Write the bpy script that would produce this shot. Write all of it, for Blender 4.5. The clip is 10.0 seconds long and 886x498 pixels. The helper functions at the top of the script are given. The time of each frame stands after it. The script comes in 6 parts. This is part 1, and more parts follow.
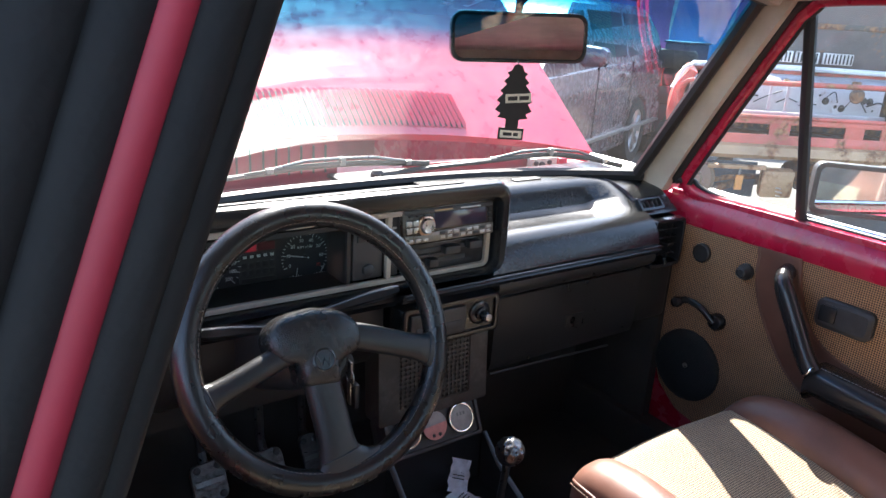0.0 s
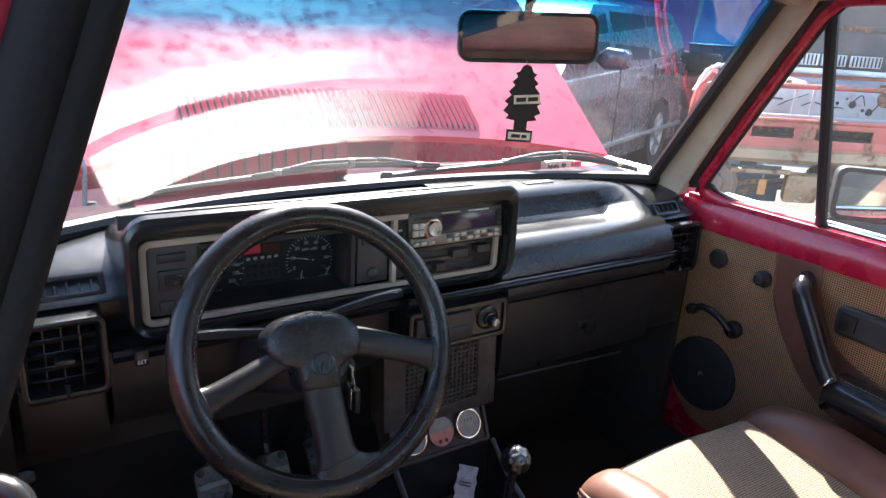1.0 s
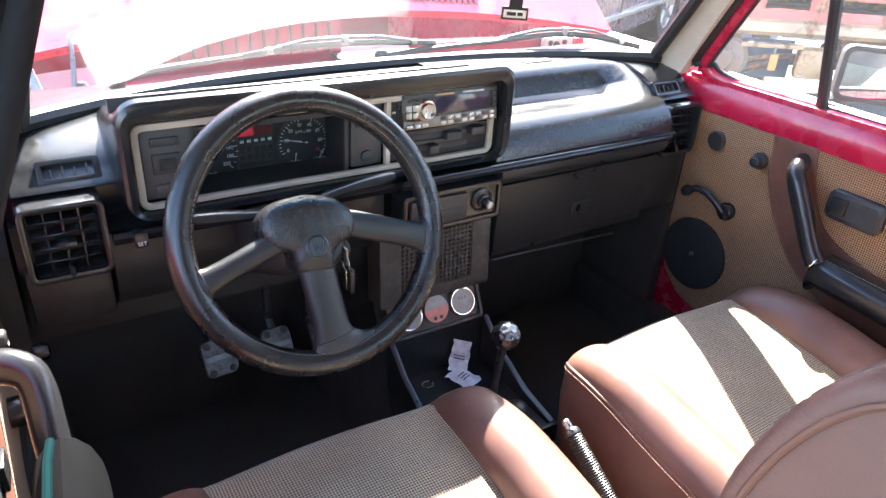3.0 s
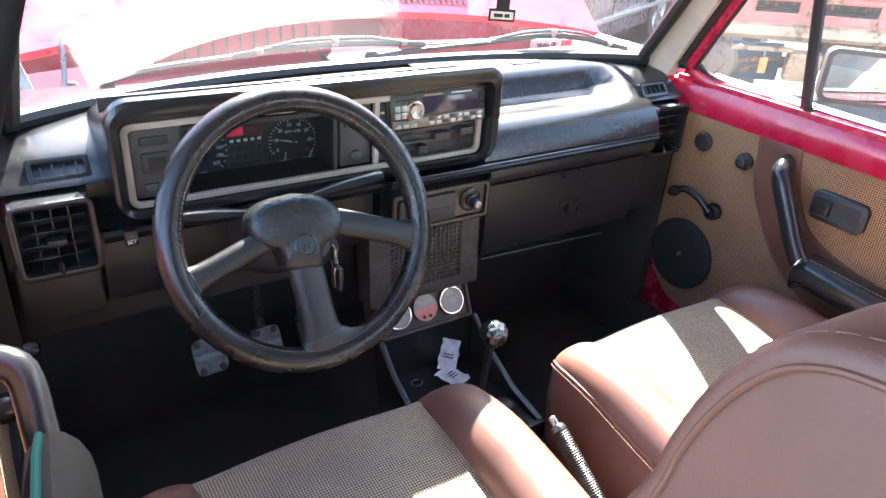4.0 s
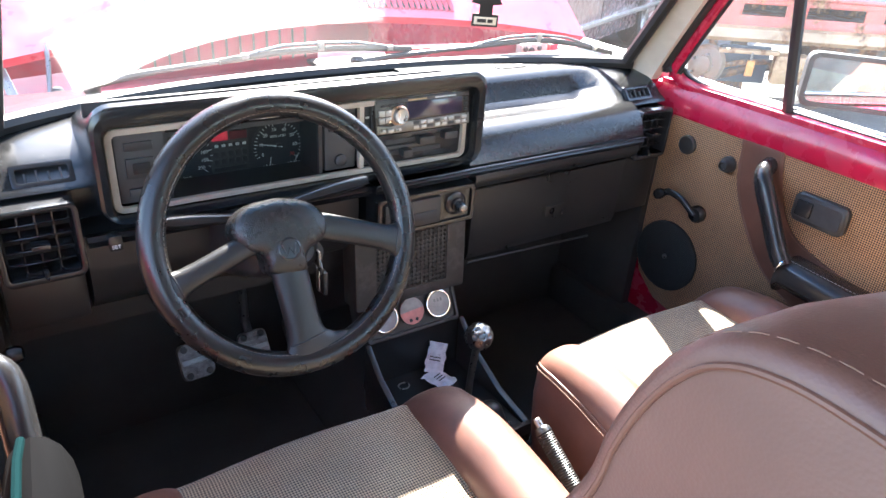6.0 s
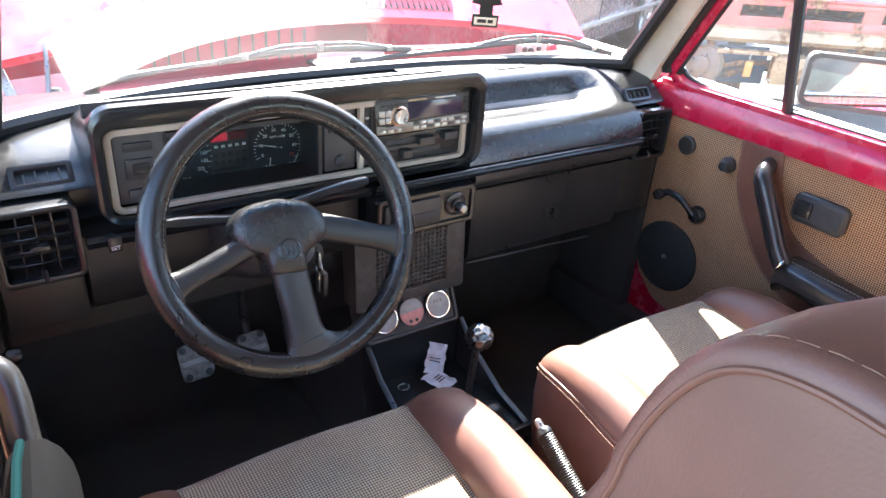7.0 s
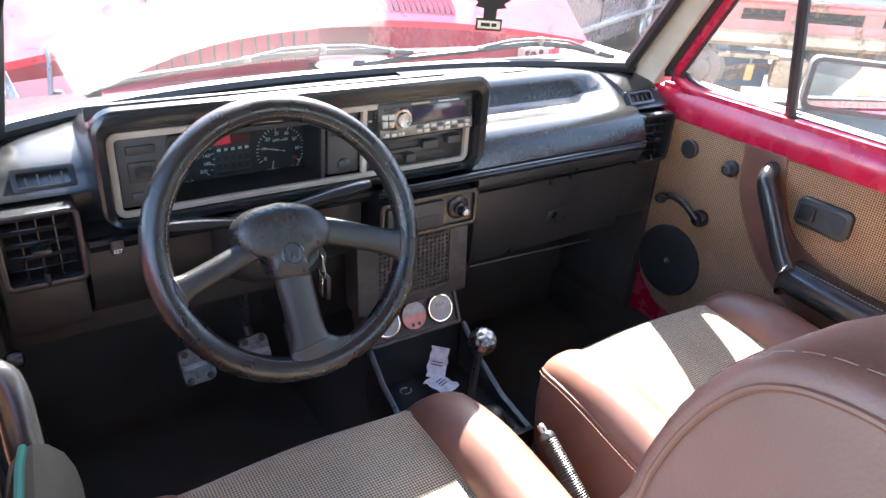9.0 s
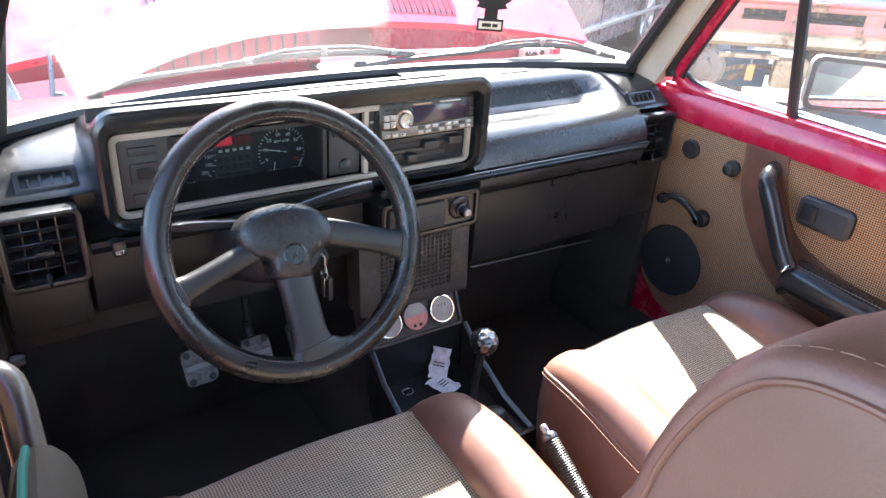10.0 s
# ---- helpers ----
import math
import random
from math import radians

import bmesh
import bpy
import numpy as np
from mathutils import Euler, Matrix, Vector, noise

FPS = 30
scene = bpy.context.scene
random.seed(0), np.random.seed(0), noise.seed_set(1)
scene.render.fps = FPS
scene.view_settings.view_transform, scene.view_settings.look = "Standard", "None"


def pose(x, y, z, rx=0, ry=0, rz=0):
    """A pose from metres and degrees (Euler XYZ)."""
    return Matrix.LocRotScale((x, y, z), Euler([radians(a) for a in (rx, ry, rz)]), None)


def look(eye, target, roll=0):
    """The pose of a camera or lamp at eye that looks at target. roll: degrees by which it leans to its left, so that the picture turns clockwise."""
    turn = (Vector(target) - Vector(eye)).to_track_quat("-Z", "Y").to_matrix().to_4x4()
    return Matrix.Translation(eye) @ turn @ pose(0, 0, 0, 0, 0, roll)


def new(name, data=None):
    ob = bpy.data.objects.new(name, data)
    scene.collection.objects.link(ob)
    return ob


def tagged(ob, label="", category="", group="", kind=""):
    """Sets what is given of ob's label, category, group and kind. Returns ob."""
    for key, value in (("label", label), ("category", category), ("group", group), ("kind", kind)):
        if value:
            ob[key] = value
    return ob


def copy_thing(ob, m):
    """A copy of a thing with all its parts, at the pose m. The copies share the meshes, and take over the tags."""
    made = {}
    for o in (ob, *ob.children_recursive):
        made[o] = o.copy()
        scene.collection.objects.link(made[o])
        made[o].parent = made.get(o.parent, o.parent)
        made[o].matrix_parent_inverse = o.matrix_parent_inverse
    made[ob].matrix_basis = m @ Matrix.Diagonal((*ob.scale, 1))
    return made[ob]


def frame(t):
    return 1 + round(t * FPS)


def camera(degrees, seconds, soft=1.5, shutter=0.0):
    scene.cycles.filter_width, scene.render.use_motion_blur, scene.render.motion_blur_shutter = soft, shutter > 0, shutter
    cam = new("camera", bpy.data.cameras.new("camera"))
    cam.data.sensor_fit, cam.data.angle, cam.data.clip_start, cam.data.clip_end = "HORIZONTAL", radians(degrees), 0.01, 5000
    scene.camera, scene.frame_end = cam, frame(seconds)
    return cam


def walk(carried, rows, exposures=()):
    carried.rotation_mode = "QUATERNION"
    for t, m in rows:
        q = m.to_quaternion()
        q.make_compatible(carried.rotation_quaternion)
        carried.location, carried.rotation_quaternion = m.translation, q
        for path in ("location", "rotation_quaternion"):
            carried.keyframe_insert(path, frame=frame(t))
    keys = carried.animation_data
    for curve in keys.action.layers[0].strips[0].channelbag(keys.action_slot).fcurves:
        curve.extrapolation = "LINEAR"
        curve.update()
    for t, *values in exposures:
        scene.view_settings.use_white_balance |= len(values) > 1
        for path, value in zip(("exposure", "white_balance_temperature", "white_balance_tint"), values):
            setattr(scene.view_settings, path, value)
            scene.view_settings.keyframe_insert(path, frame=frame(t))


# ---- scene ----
cam = camera(64.3, 10.0)
EXPOSURES = [(0, 2.58), (1.0, 2.48), (1.7, 2.55), (2.1, 3.42), (3.0, 3.70), (10, 3.76)]
PATH = [
    (0, (-0.65, -0.717, 1.239), (0.45, 0.83, 0.608), 3.6),
    (0.5, (-0.629, -0.72, 1.233), (0.441, 0.848, 0.603), 3.5),
    (1, (-0.621, -0.715, 1.236), (0.43, 0.867, 0.608), 3.6),
    (1.2, (-0.621, -0.716, 1.237), (0.418, 0.869, 0.598), 3.6),
    (1.4, (-0.624, -0.72, 1.239), (0.406, 0.851, 0.553), 3.6),
    (1.5, (-0.623, -0.722, 1.241), (0.402, 0.836, 0.519), 3.6),
    (1.6, (-0.62, -0.72, 1.243), (0.394, 0.823, 0.474), 3.6),
    (1.7, (-0.618, -0.72, 1.245), (0.386, 0.805, 0.428), 3.7),
    (1.8, (-0.617, -0.719, 1.248), (0.379, 0.786, 0.385), 3.7),
    (2, (-0.615, -0.716, 1.25), (0.368, 0.766, 0.335), 3.7),
    (2.5, (-0.613, -0.718, 1.249), (0.367, 0.746, 0.303), 3.8),
    (3, (-0.613, -0.729, 1.25), (0.372, 0.731, 0.303), 3.9),
    (4.5, (-0.612, -0.748, 1.254), (0.398, 0.701, 0.316), 4.2),
    (5, (-0.607, -0.753, 1.258), (0.408, 0.694, 0.323), 4.1),
    (5.5, (-0.606, -0.755, 1.257), (0.413, 0.691, 0.324), 4.2),
    (7, (-0.608, -0.751, 1.255), (0.419, 0.691, 0.325), 4.3),
    (7.5, (-0.608, -0.75, 1.256), (0.421, 0.693, 0.328), 4.3),
    (8, (-0.606, -0.751, 1.255), (0.423, 0.694, 0.33), 4.2),
    (8.5, (-0.608, -0.748, 1.256), (0.421, 0.697, 0.332), 4.3),
    (9, (-0.61, -0.745, 1.255), (0.419, 0.7, 0.331), 4.4),
    (9.5, (-0.611, -0.745, 1.253), (0.417, 0.7, 0.329), 4.3),
    (10, (-0.611, -0.745, 1.254), (0.416, 0.703, 0.333), 4.2),
]
walk(cam, [(t, look(eye, target, roll)) for t, eye, target, roll in PATH], EXPOSURES)
SKY, SUN, FILM, HOOD, ESTATE = 0.15, 5.0, 0.012, 41, 25.0
# ---- world ----
SUN_FROM = Vector((0.54, 0.82, 1.0)).normalized()
world = bpy.data.worlds.new("world")
scene.world = world
world.use_nodes = True
sky = world.node_tree.nodes.new("ShaderNodeTexSky")
sky.sky_type, sky.sun_disc = "NISHITA", False
sky.sun_elevation, sky.sun_rotation = math.asin(SUN_FROM.z), math.atan2(SUN_FROM.x, SUN_FROM.y)
world.node_tree.links.new(sky.outputs[0], world.node_tree.nodes["Background"].inputs[0])
world.node_tree.nodes["Background"].inputs[1].default_value = SKY
sun = new("sun", bpy.data.lights.new("sun", "SUN"))
sun.data.energy, sun.data.angle, sun.data.color = SUN, radians(0.5), (1.0, 0.95, 0.88)
sun.matrix_world = look(SUN_FROM * 20, (0, 0, 0))


# ---- materials ----
class Mat:
    """A small builder of node materials."""

    def __init__(self, name, color=(0.5, 0.5, 0.5), rough=0.5, metal=0.0, **more):
        self.m = bpy.data.materials.new(name)
        self.m.use_nodes = True
        self.t = self.m.node_tree
        self.b = self.t.nodes["Principled BSDF"]
        self.b.inputs["Base Color"].default_value = (*color, 1)
        self.b.inputs["Roughness"].default_value = rough
        self.b.inputs["Metallic"].default_value = metal
        for key, value in more.items():
            self.b.inputs[key.replace("_", " ")].default_value = value
        self.co = self.n("ShaderNodeTexCoord").outputs["Object"]

    def n(self, kind, **props):
        node = self.t.nodes.new(kind)
        for key, value in props.items():
            if key == "operation":
                node.operation = value
            elif key == "data_type":
                node.data_type = value
            elif key == "blend_type":
                node.blend_type = value
            elif key == "wave_type":
                node.wave_type = value
            elif key == "bands_direction":
                node.bands_direction = value
            elif key == "feature":
                node.feature = value
        return node

    def link(self, a, b):
        self.t.links.new(a, b)

    def noise(self, scale, detail=4.0, stretch=None, rough=0.55):
        node = self.n("ShaderNodeTexNoise")
        node.inputs["Scale"].default_value, node.inputs["Detail"].default_value = scale, detail
        node.inputs["Roughness"].default_value = rough
        if stretch:
            mp = self.n("ShaderNodeMapping")
            mp.inputs["Scale"].default_value = stretch
            self.link(self.co, mp.inputs[0])
            self.link(mp.outputs[0], node.inputs["Vector"])
        else:
            self.link(self.co, node.inputs["Vector"])
        return node.outputs["Fac"]

    def voronoi(self, scale):
        node = self.n("ShaderNodeTexVoronoi")
        node.inputs["Scale"].default_value = scale
        self.link(self.co, node.inputs["Vector"])
        return node.outputs["Distance"]

    def ramp(self, fac, low, high, a=0.35, b=0.65):
        node = self.n("ShaderNodeValToRGB")
        node.color_ramp.elements[0].position, node.color_ramp.elements[1].position = a, b
        node.color_ramp.elements[0].color, node.color_ramp.elements[1].color = (*low, 1), (*high, 1)
        self.link(fac, node.inputs[0])
        return node.outputs[0]

    def span(self, fac, low, high, a=0.3, b=0.7):
        node = self.n("ShaderNodeMapRange")
        for key, value in (("From Min", a), ("From Max", b), ("To Min", low), ("To Max", high)):
            node.inputs[key].default_value = value
        self.link(fac, node.inputs["Value"])
        return node.outputs[0]

    def math(self, op, a, b):
        node = self.n("ShaderNodeMath", operation=op)
        for n, v in enumerate((a, b)):
            if isinstance(v, (int, float)):
                node.inputs[n].default_value = v
            else:
                self.link(v, node.inputs[n])
        return node.outputs[0]

    def mix(self, fac, a, b, blend="MIX"):
        node = self.n("ShaderNodeMix", data_type="RGBA", blend_type=blend)
        for key, v in ((0, fac), (6, a), (7, b)):
            if isinstance(v, (int, float)):
                node.inputs[key].default_value = v
            elif isinstance(v, tuple):
                node.inputs[key].default_value = (*v, 1)
            else:
                self.link(v, node.inputs[key])
        return node.outputs[2]

    def color(self, out):
        self.link(out, self.b.inputs["Base Color"])
        return self

    def roughness(self, out):
        self.link(out, self.b.inputs["Roughness"])
        return self

    def bump(self, out, strength=0.3, distance=0.001):
        node = self.n("ShaderNodeBump")
        node.inputs["Strength"].default_value, node.inputs["Distance"].default_value = strength, distance
        self.link(out, node.inputs["Height"])
        old = self.b.inputs["Normal"].links
        if old:
            self.link(old[0].from_socket, node.inputs["Normal"])
        self.link(node.outputs[0], self.b.inputs["Normal"])
        return self


def plastic(name, color, rough, grain=900, depth=0.35, dust=0.0, dust_color=(0.35, 0.33, 0.30), spread=0.05, dust_scale=16):
    """Grained vinyl or moulded plastic, with wear and a little dust."""
    m = Mat(name, color, rough)
    big, small = m.noise(9, 5), m.noise(70, 3)
    base = m.ramp(big, tuple(c * 0.85 for c in color), tuple(min(1, c * 1.18) for c in color))
    if dust:
        patch = m.math("MULTIPLY", m.span(m.noise(dust_scale, 8, rough=0.75), 0, 1, 0.5, 0.72), dust)
        base = m.mix(patch, base, dust_color)
    m.color(base).roughness(m.span(m.math("ADD", m.math("MULTIPLY", big, 0.6), m.math("MULTIPLY", small, 0.4)), rough - spread, rough + spread * 1.3))
    return m.bump(m.voronoi(grain), depth, 0.0006).m


def leather(name, color, rough=0.42, grain=650, crease=0.15):
    m = Mat(name, color, rough)
    big = m.noise(7, 6)
    m.color(m.ramp(big, tuple(c * 0.72 for c in color), tuple(c * 1.25 for c in color)))
    m.roughness(m.span(m.noise(30, 4), rough - 0.05, rough + 0.08))
    return m.bump(m.voronoi(grain), 0.14, 0.0005).bump(m.noise(14, 3), crease, 0.004).m


def weave(name, light, dark, pitch, axes, tint=None):
    """Coarse basket cloth of pale yarn over a dark ground; axes: the two object axes that lie in the cloth."""
    m = Mat(name, light, 0.9)
    sep = m.n("ShaderNodeSeparateXYZ")
    wob = m.n("ShaderNodeVectorMath", operation="ADD")
    nz = m.n("ShaderNodeTexNoise")
    nz.inputs["Scale"].default_value = 60
    sc = m.n("ShaderNodeVectorMath", operation="SCALE")
    sc.inputs["Scale"].default_value = pitch * 0.35
    m.link(m.co, nz.inputs["Vector"])
    m.link(nz.outputs["Color"], sc.inputs[0])
    m.link(m.co, wob.inputs[0])
    m.link(sc.outputs[0], wob.inputs[1])
    m.link(wob.outputs[0], sep.inputs[0])
    k = 2 * math.pi / pitch
    sa = m.math("SINE", m.math("MULTIPLY", sep.outputs[axes[0]], k), 0)
    sb = m.math("SINE", m.math("MULTIPLY", sep.outputs[axes[1]], k), 0)
    knot = m.math("ADD", sa, sb)
    fac = m.span(knot, 0, 1, -0.9, 0.9)
    worn = m.noise(5, 5)
    yarn = m.ramp(worn, tuple(c * 0.8 for c in light), tuple(min(1, c * 1.15) for c in light))
    yarn = m.mix(m.span(m.noise(500, 2), 0, 0.35), yarn, tuple(c * 0.6 for c in light))
    m.color(m.mix(fac, dark, yarn))
    m.b.inputs["Sheen Weight"].default_value = 0.15
    return m.bump(m.math("MULTIPLY", sa, sb), 0.5, 0.0012).m


def paint(name, color, rough=0.25, dust=0.0, orange_peel=0.03):
    m = Mat(name, color, rough, 0.0, Coat_Weight=0.6, Coat_Roughness=0.06)
    big = m.noise(4, 6)
    base = m.ramp(big, tuple(c * 0.85 for c in color), tuple(min(1, c * 1.12) for c in color))
    if dust:
        base = m.mix(m.math("MULTIPLY", m.span(m.noise(6, 8, rough=0.7), 0, 1, 0.42, 0.7), dust), base, (0.55, 0.48, 0.42))
    m.color(base).roughness(m.span(m.noise(25, 5), rough - 0.08, rough + 0.2))
    return m.bump(m.noise(180, 2), orange_peel, 0.001).m


def rusty(name, color, amount=0.5):
    m = Mat(name, color, 0.6)
    patch = m.span(m.noise(7, 9, rough=0.72), 0, 1, 0.62 - 0.25 * amount, 0.72 - 0.2 * amount)
    rust = m.ramp(m.noise(40, 5), (0.10, 0.04, 0.02), (0.32, 0.17, 0.08))
    m.color(m.mix(patch, m.ramp(m.noise(3, 5), tuple(c * 0.7 for c in color), tuple(min(1, c * 1.2) for c in color)), rust))
    return m.roughness(m.span(patch, 0.4, 0.85, 0, 1)).bump(m.noise(60, 5), 0.4, 0.004).m


def metal(name, color=(0.75, 0.75, 0.76), rough=0.22, scratch=120):
    m = Mat(name, color, rough, 1.0)
    m.color(m.ramp(m.noise(20, 5), tuple(c * 0.75 for c in color), color))
    return m.roughness(m.span(m.noise(scratch, 4), rough * 0.6, rough * 1.8)).bump(m.noise(scratch * 2, 2), 0.06, 0.0006).m


def clear(name, tint, gloss=0.06, rough=0.02, film=0.0, film_color=(0.8, 0.8, 0.8)):
    """A thin pane: light goes straight through, with some gloss and a film of dust."""
    m = Mat(name)
    t = m.t
    see = m.n("ShaderNodeBsdfTransparent")
    see.inputs[0].default_value = (*tint, 1)
    shine = m.n("ShaderNodeBsdfGlossy")
    shine.inputs["Roughness"].default_value = rough
    a = m.n("ShaderNodeMixShader")
    fr = m.n("ShaderNodeFresnel")
    fr.inputs[0].default_value = 1.45
    m.link(m.math("MULTIPLY", fr.outputs[0], gloss * 16), a.inputs[0])
    m.link(see.outputs[0], a.inputs[1])
    m.link(shine.outputs[0], a.inputs[2])
    last = a
    if film:
        dirt = m.n("ShaderNodeBsdfTranslucent")
        dirt.inputs[0].default_value = (*film_color, 1)
        b = m.n("ShaderNodeMixShader")
        m.link(m.math("MULTIPLY", m.span(m.noise(5, 7, rough=0.7), 0.35, 1.0, 0.3, 0.75), film), b.inputs[0])
        m.link(a.outputs[0], b.inputs[1])
        m.link(dirt.outputs[0], b.inputs[2])
        last = b
    t.links.new(last.outputs[0], t.nodes["Material Output"].inputs[0])
    return m.m


def plain(name, color, rough=0.5, metal_=0.0, glow=None):
    m = Mat(name, color, rough, metal_)
    m.color(m.ramp(m.noise(60, 4), tuple(c * 0.82 for c in color), tuple(min(1, c * 1.1) for c in color)))
    if glow:
        m.b.inputs["Emission Color"].default_value, m.b.inputs["Emission Strength"].default_value = (*color, 1), glow
    return m.m


DASH = plastic("dash_vinyl", (0.012, 0.0125, 0.0135), 0.21, 900, 0.16, spread=0.06)
DASH_WORN = plastic("worn_dash_vinyl", (0.013, 0.0135, 0.014), 0.22, 700, 0.18, 0.05, (0.30, 0.29, 0.27), 0.04, 110)
DASH_LOW = plastic("lower_dash_plastic", (0.018, 0.0172, 0.0165), 0.29, 1100, 0.12, spread=0.03)
VENT = plastic("vent_plastic", (0.017, 0.0175, 0.019), 0.2, 1100, 0.08)
BLACK = plastic("black_plastic", (0.026, 0.025, 0.025), 0.4, 1200, 0.2)
GLOSS = plastic("glossy_black_plastic", (0.018, 0.018, 0.019), 0.22, 1500, 0.1)
WHEEL = leather("wheel_leather", (0.013, 0.0115, 0.011), 0.27, 900, 0.03)
PAD = plastic("wheel_pad_plastic", (0.016, 0.0155, 0.0155), 0.33, 900, 0.3)
RUBBER = plastic("rubber", (0.015, 0.015, 0.015), 0.5, 600, 0.2)
CARPET = plastic("black_carpet", (0.040, 0.037, 0.033), 0.95, 900, 1.0)
HUB = plastic("horn_pad_plastic", (0.016, 0.0155, 0.0155), 0.27, 560, 0.7, spread=0.04)
UNDER = plastic("under_dash_plastic", (0.022, 0.021, 0.020), 0.36, 900, 0.3)
RED = paint("red_paint", (0.42, 0.010, 0.042), 0.22)
# Dull red of the scuttle; on the post flange it stands for shaded body red.
SCUTTLE_RED = plastic("dull_and_shaded_red", (0.26, 0.014, 0.032), 0.6, 300, 0.1)
HOOD_RED = paint("faded_red_paint", (0.60, 0.05, 0.085), 0.30, 0.03)
BEIGE = plastic("beige_trim", (0.47, 0.40, 0.32), 0.55, 800, 0.3)
BROWN = leather("brown_leather", (0.125, 0.058, 0.042), 0.42, 1000)
BROWN_DOOR = leather("brown_door_vinyl", (0.13, 0.055, 0.035), 0.45, 620)
CLOTH = weave("seat_weave", (0.42, 0.315, 0.205), (0.05, 0.038, 0.030), 0.0039, (0, 1))
CLOTH_DOOR = weave("door_weave", (0.50, 0.265, 0.125), (0.035, 0.020, 0.013), 0.0042, (1, 2))
CHROME = metal("chrome", (0.8, 0.8, 0.8), 0.12)
STEEL = metal("brushed_steel", (0.48, 0.47, 0.45), 0.3)
PEDAL = metal("worn_aluminium", (0.16, 0.155, 0.15), 0.45)
GAUGE = plain("gauge_face", (0.30, 0.29, 0.28), 0.35)
DARK_STEEL = metal("dark_steel", (0.22, 0.22, 0.22), 0.35)
BEZEL = plastic("champagne_bezel", (0.40, 0.34, 0.27), 0.38, 1500, 0.1)
GREY = plastic("grey_plastic", (0.045, 0.043, 0.042), 0.45, 1200, 0.2)
CONSOLE = plastic("console_plastic", (0.045, 0.038, 0.032), 0.5, 900, 0.35, 0.2)
DIAL = plain("dial_black", (0.030, 0.030, 0.032), 0.6)
WHITE_INK = plain("white_ink", (0.7, 0.7, 0.68), 0.6)
RED_INK = plain("red_ink", (0.6, 0.04, 0.03), 0.6)
RED_LENS = plain("red_lens", (0.50, 0.035, 0.06), 0.3, 0.0, 0.045)
AMBER = plain("amber_ink", (0.7, 0.35, 0.05), 0.5)
BLUE_LENS = plain("blue_lens", (0.02, 0.04, 0.35), 0.3)
PAPER = plain("paper", (0.72, 0.70, 0.72), 0.8)
LENS = clear("lens", (0.86, 0.88, 0.88), 0.012, 0.03)
GLASS = clear("glass", (0.93, 0.96, 0.95), 0.05, 0.01, 0.025, (0.8, 0.8, 0.8))
SCREEN = clear("windscreen_glass", (0.94, 0.96, 0.95), 0.0085, 0.01, FILM, (0.85, 0.84, 0.84))
TINT = clear("blue_tint_glass", (0.05, 0.42, 0.72), 0.013, 0.02)
_t = TINT.node_tree
_x, _r, _c = _t.nodes.new("ShaderNodeSeparateXYZ"), _t.nodes.new("ShaderNodeMapRange"), _t.nodes.new("ShaderNodeValToRGB")
_t.links.new(next(n for n in _t.nodes if n.type == "TEX_COORD").outputs["Object"], _x.inputs[0])
_t.links.new(_x.outputs[2], _r.inputs["Value"])
_r.inputs["From Min"].default_value, _r.inputs["From Max"].default_value = 1.175, 1.265
_t.links.new(_r.outputs[0], _c.inputs[0])
_c.color_ramp.elements[0].color, _c.color_ramp.elements[1].color = (0.94, 0.96, 0.96, 1), (0.015, 0.22, 0.42, 1)
_c.color_ramp.elements.new(0.5).color = (0.10, 0.55, 0.78, 1)
_t.links.new(_c.outputs[0], next(n for n in _t.nodes if n.type == "BSDF_TRANSPARENT").inputs[0])
MIRROR = metal("mirror", (0.92, 0.92, 0.92), 0.015, 3)
THREAD = plain("thread", (0.22, 0.13, 0.10), 0.8)
THREAD_DARK = plain("dark_thread", (0.17, 0.095, 0.065), 0.8)
THREAD_GREY = plain("grey_thread", (0.16, 0.16, 0.16), 0.8)
# Elbow pad and post seal colours: shade is put in, far darker than rubber.
TEAL = Mat("shaded_teal_plastic", (0.001, 0.009, 0.010), 0.9, 0.0, Specular_IOR_Level=0.03).m
SEAL = plastic("shaded_post_seal", (0.0035, 0.0038, 0.0046), 0.85, 500, 0.2)
SHADED_PAD = Mat("shaded_pad_black", (0.002, 0.002, 0.0023), 0.9, 0.0, Specular_IOR_Level=0.04).m


# ---- mesh helpers ----
def part(name, bm, material, parent=None, label="", smooth=True):
    """Links a bmesh as one mesh object, under a thing or a part."""
    bmesh.ops.recalc_face_normals(bm, faces=bm.faces)
    me = bpy.data.meshes.new(name)
    bm.to_mesh(me)
    bm.free()
    me.materials.append(material)
    if smooth:
        me.polygons.foreach_set("use_smooth", [True] * len(me.polygons))
        me.set_sharp_from_angle(angle=radians(38))
    ob = new(name, me)
    ob.parent = parent
    return tagged(ob, label)


def thing(name, label, category, group="", kind="", at=(0, 0, 0)):
    ob = new(name)
    ob.location = at
    return tagged(ob, label, category, group, kind)


def ring(bm, pts):
    return [bm.verts.new(p) for p in pts]


def skin(bm, rings, close=True, caps=True):
    """Faces between rings of equal length."""
    for a, b in zip(rings, rings[1:]):
        n = len(a)
        for i in range(n if close else n - 1):
            j = (i + 1) % n
            bm.faces.new((a[i], a[j], b[j], b[i]))
    if caps:
        bm.faces.new(rings[0][::-1])
        bm.faces.new(rings[-1])


def loft(rings_pts, close=True, caps=True, bm=None):
    bm = bm or bmesh.new()
    skin(bm, [ring(bm, r) for r in rings_pts], close, caps)
    return bm


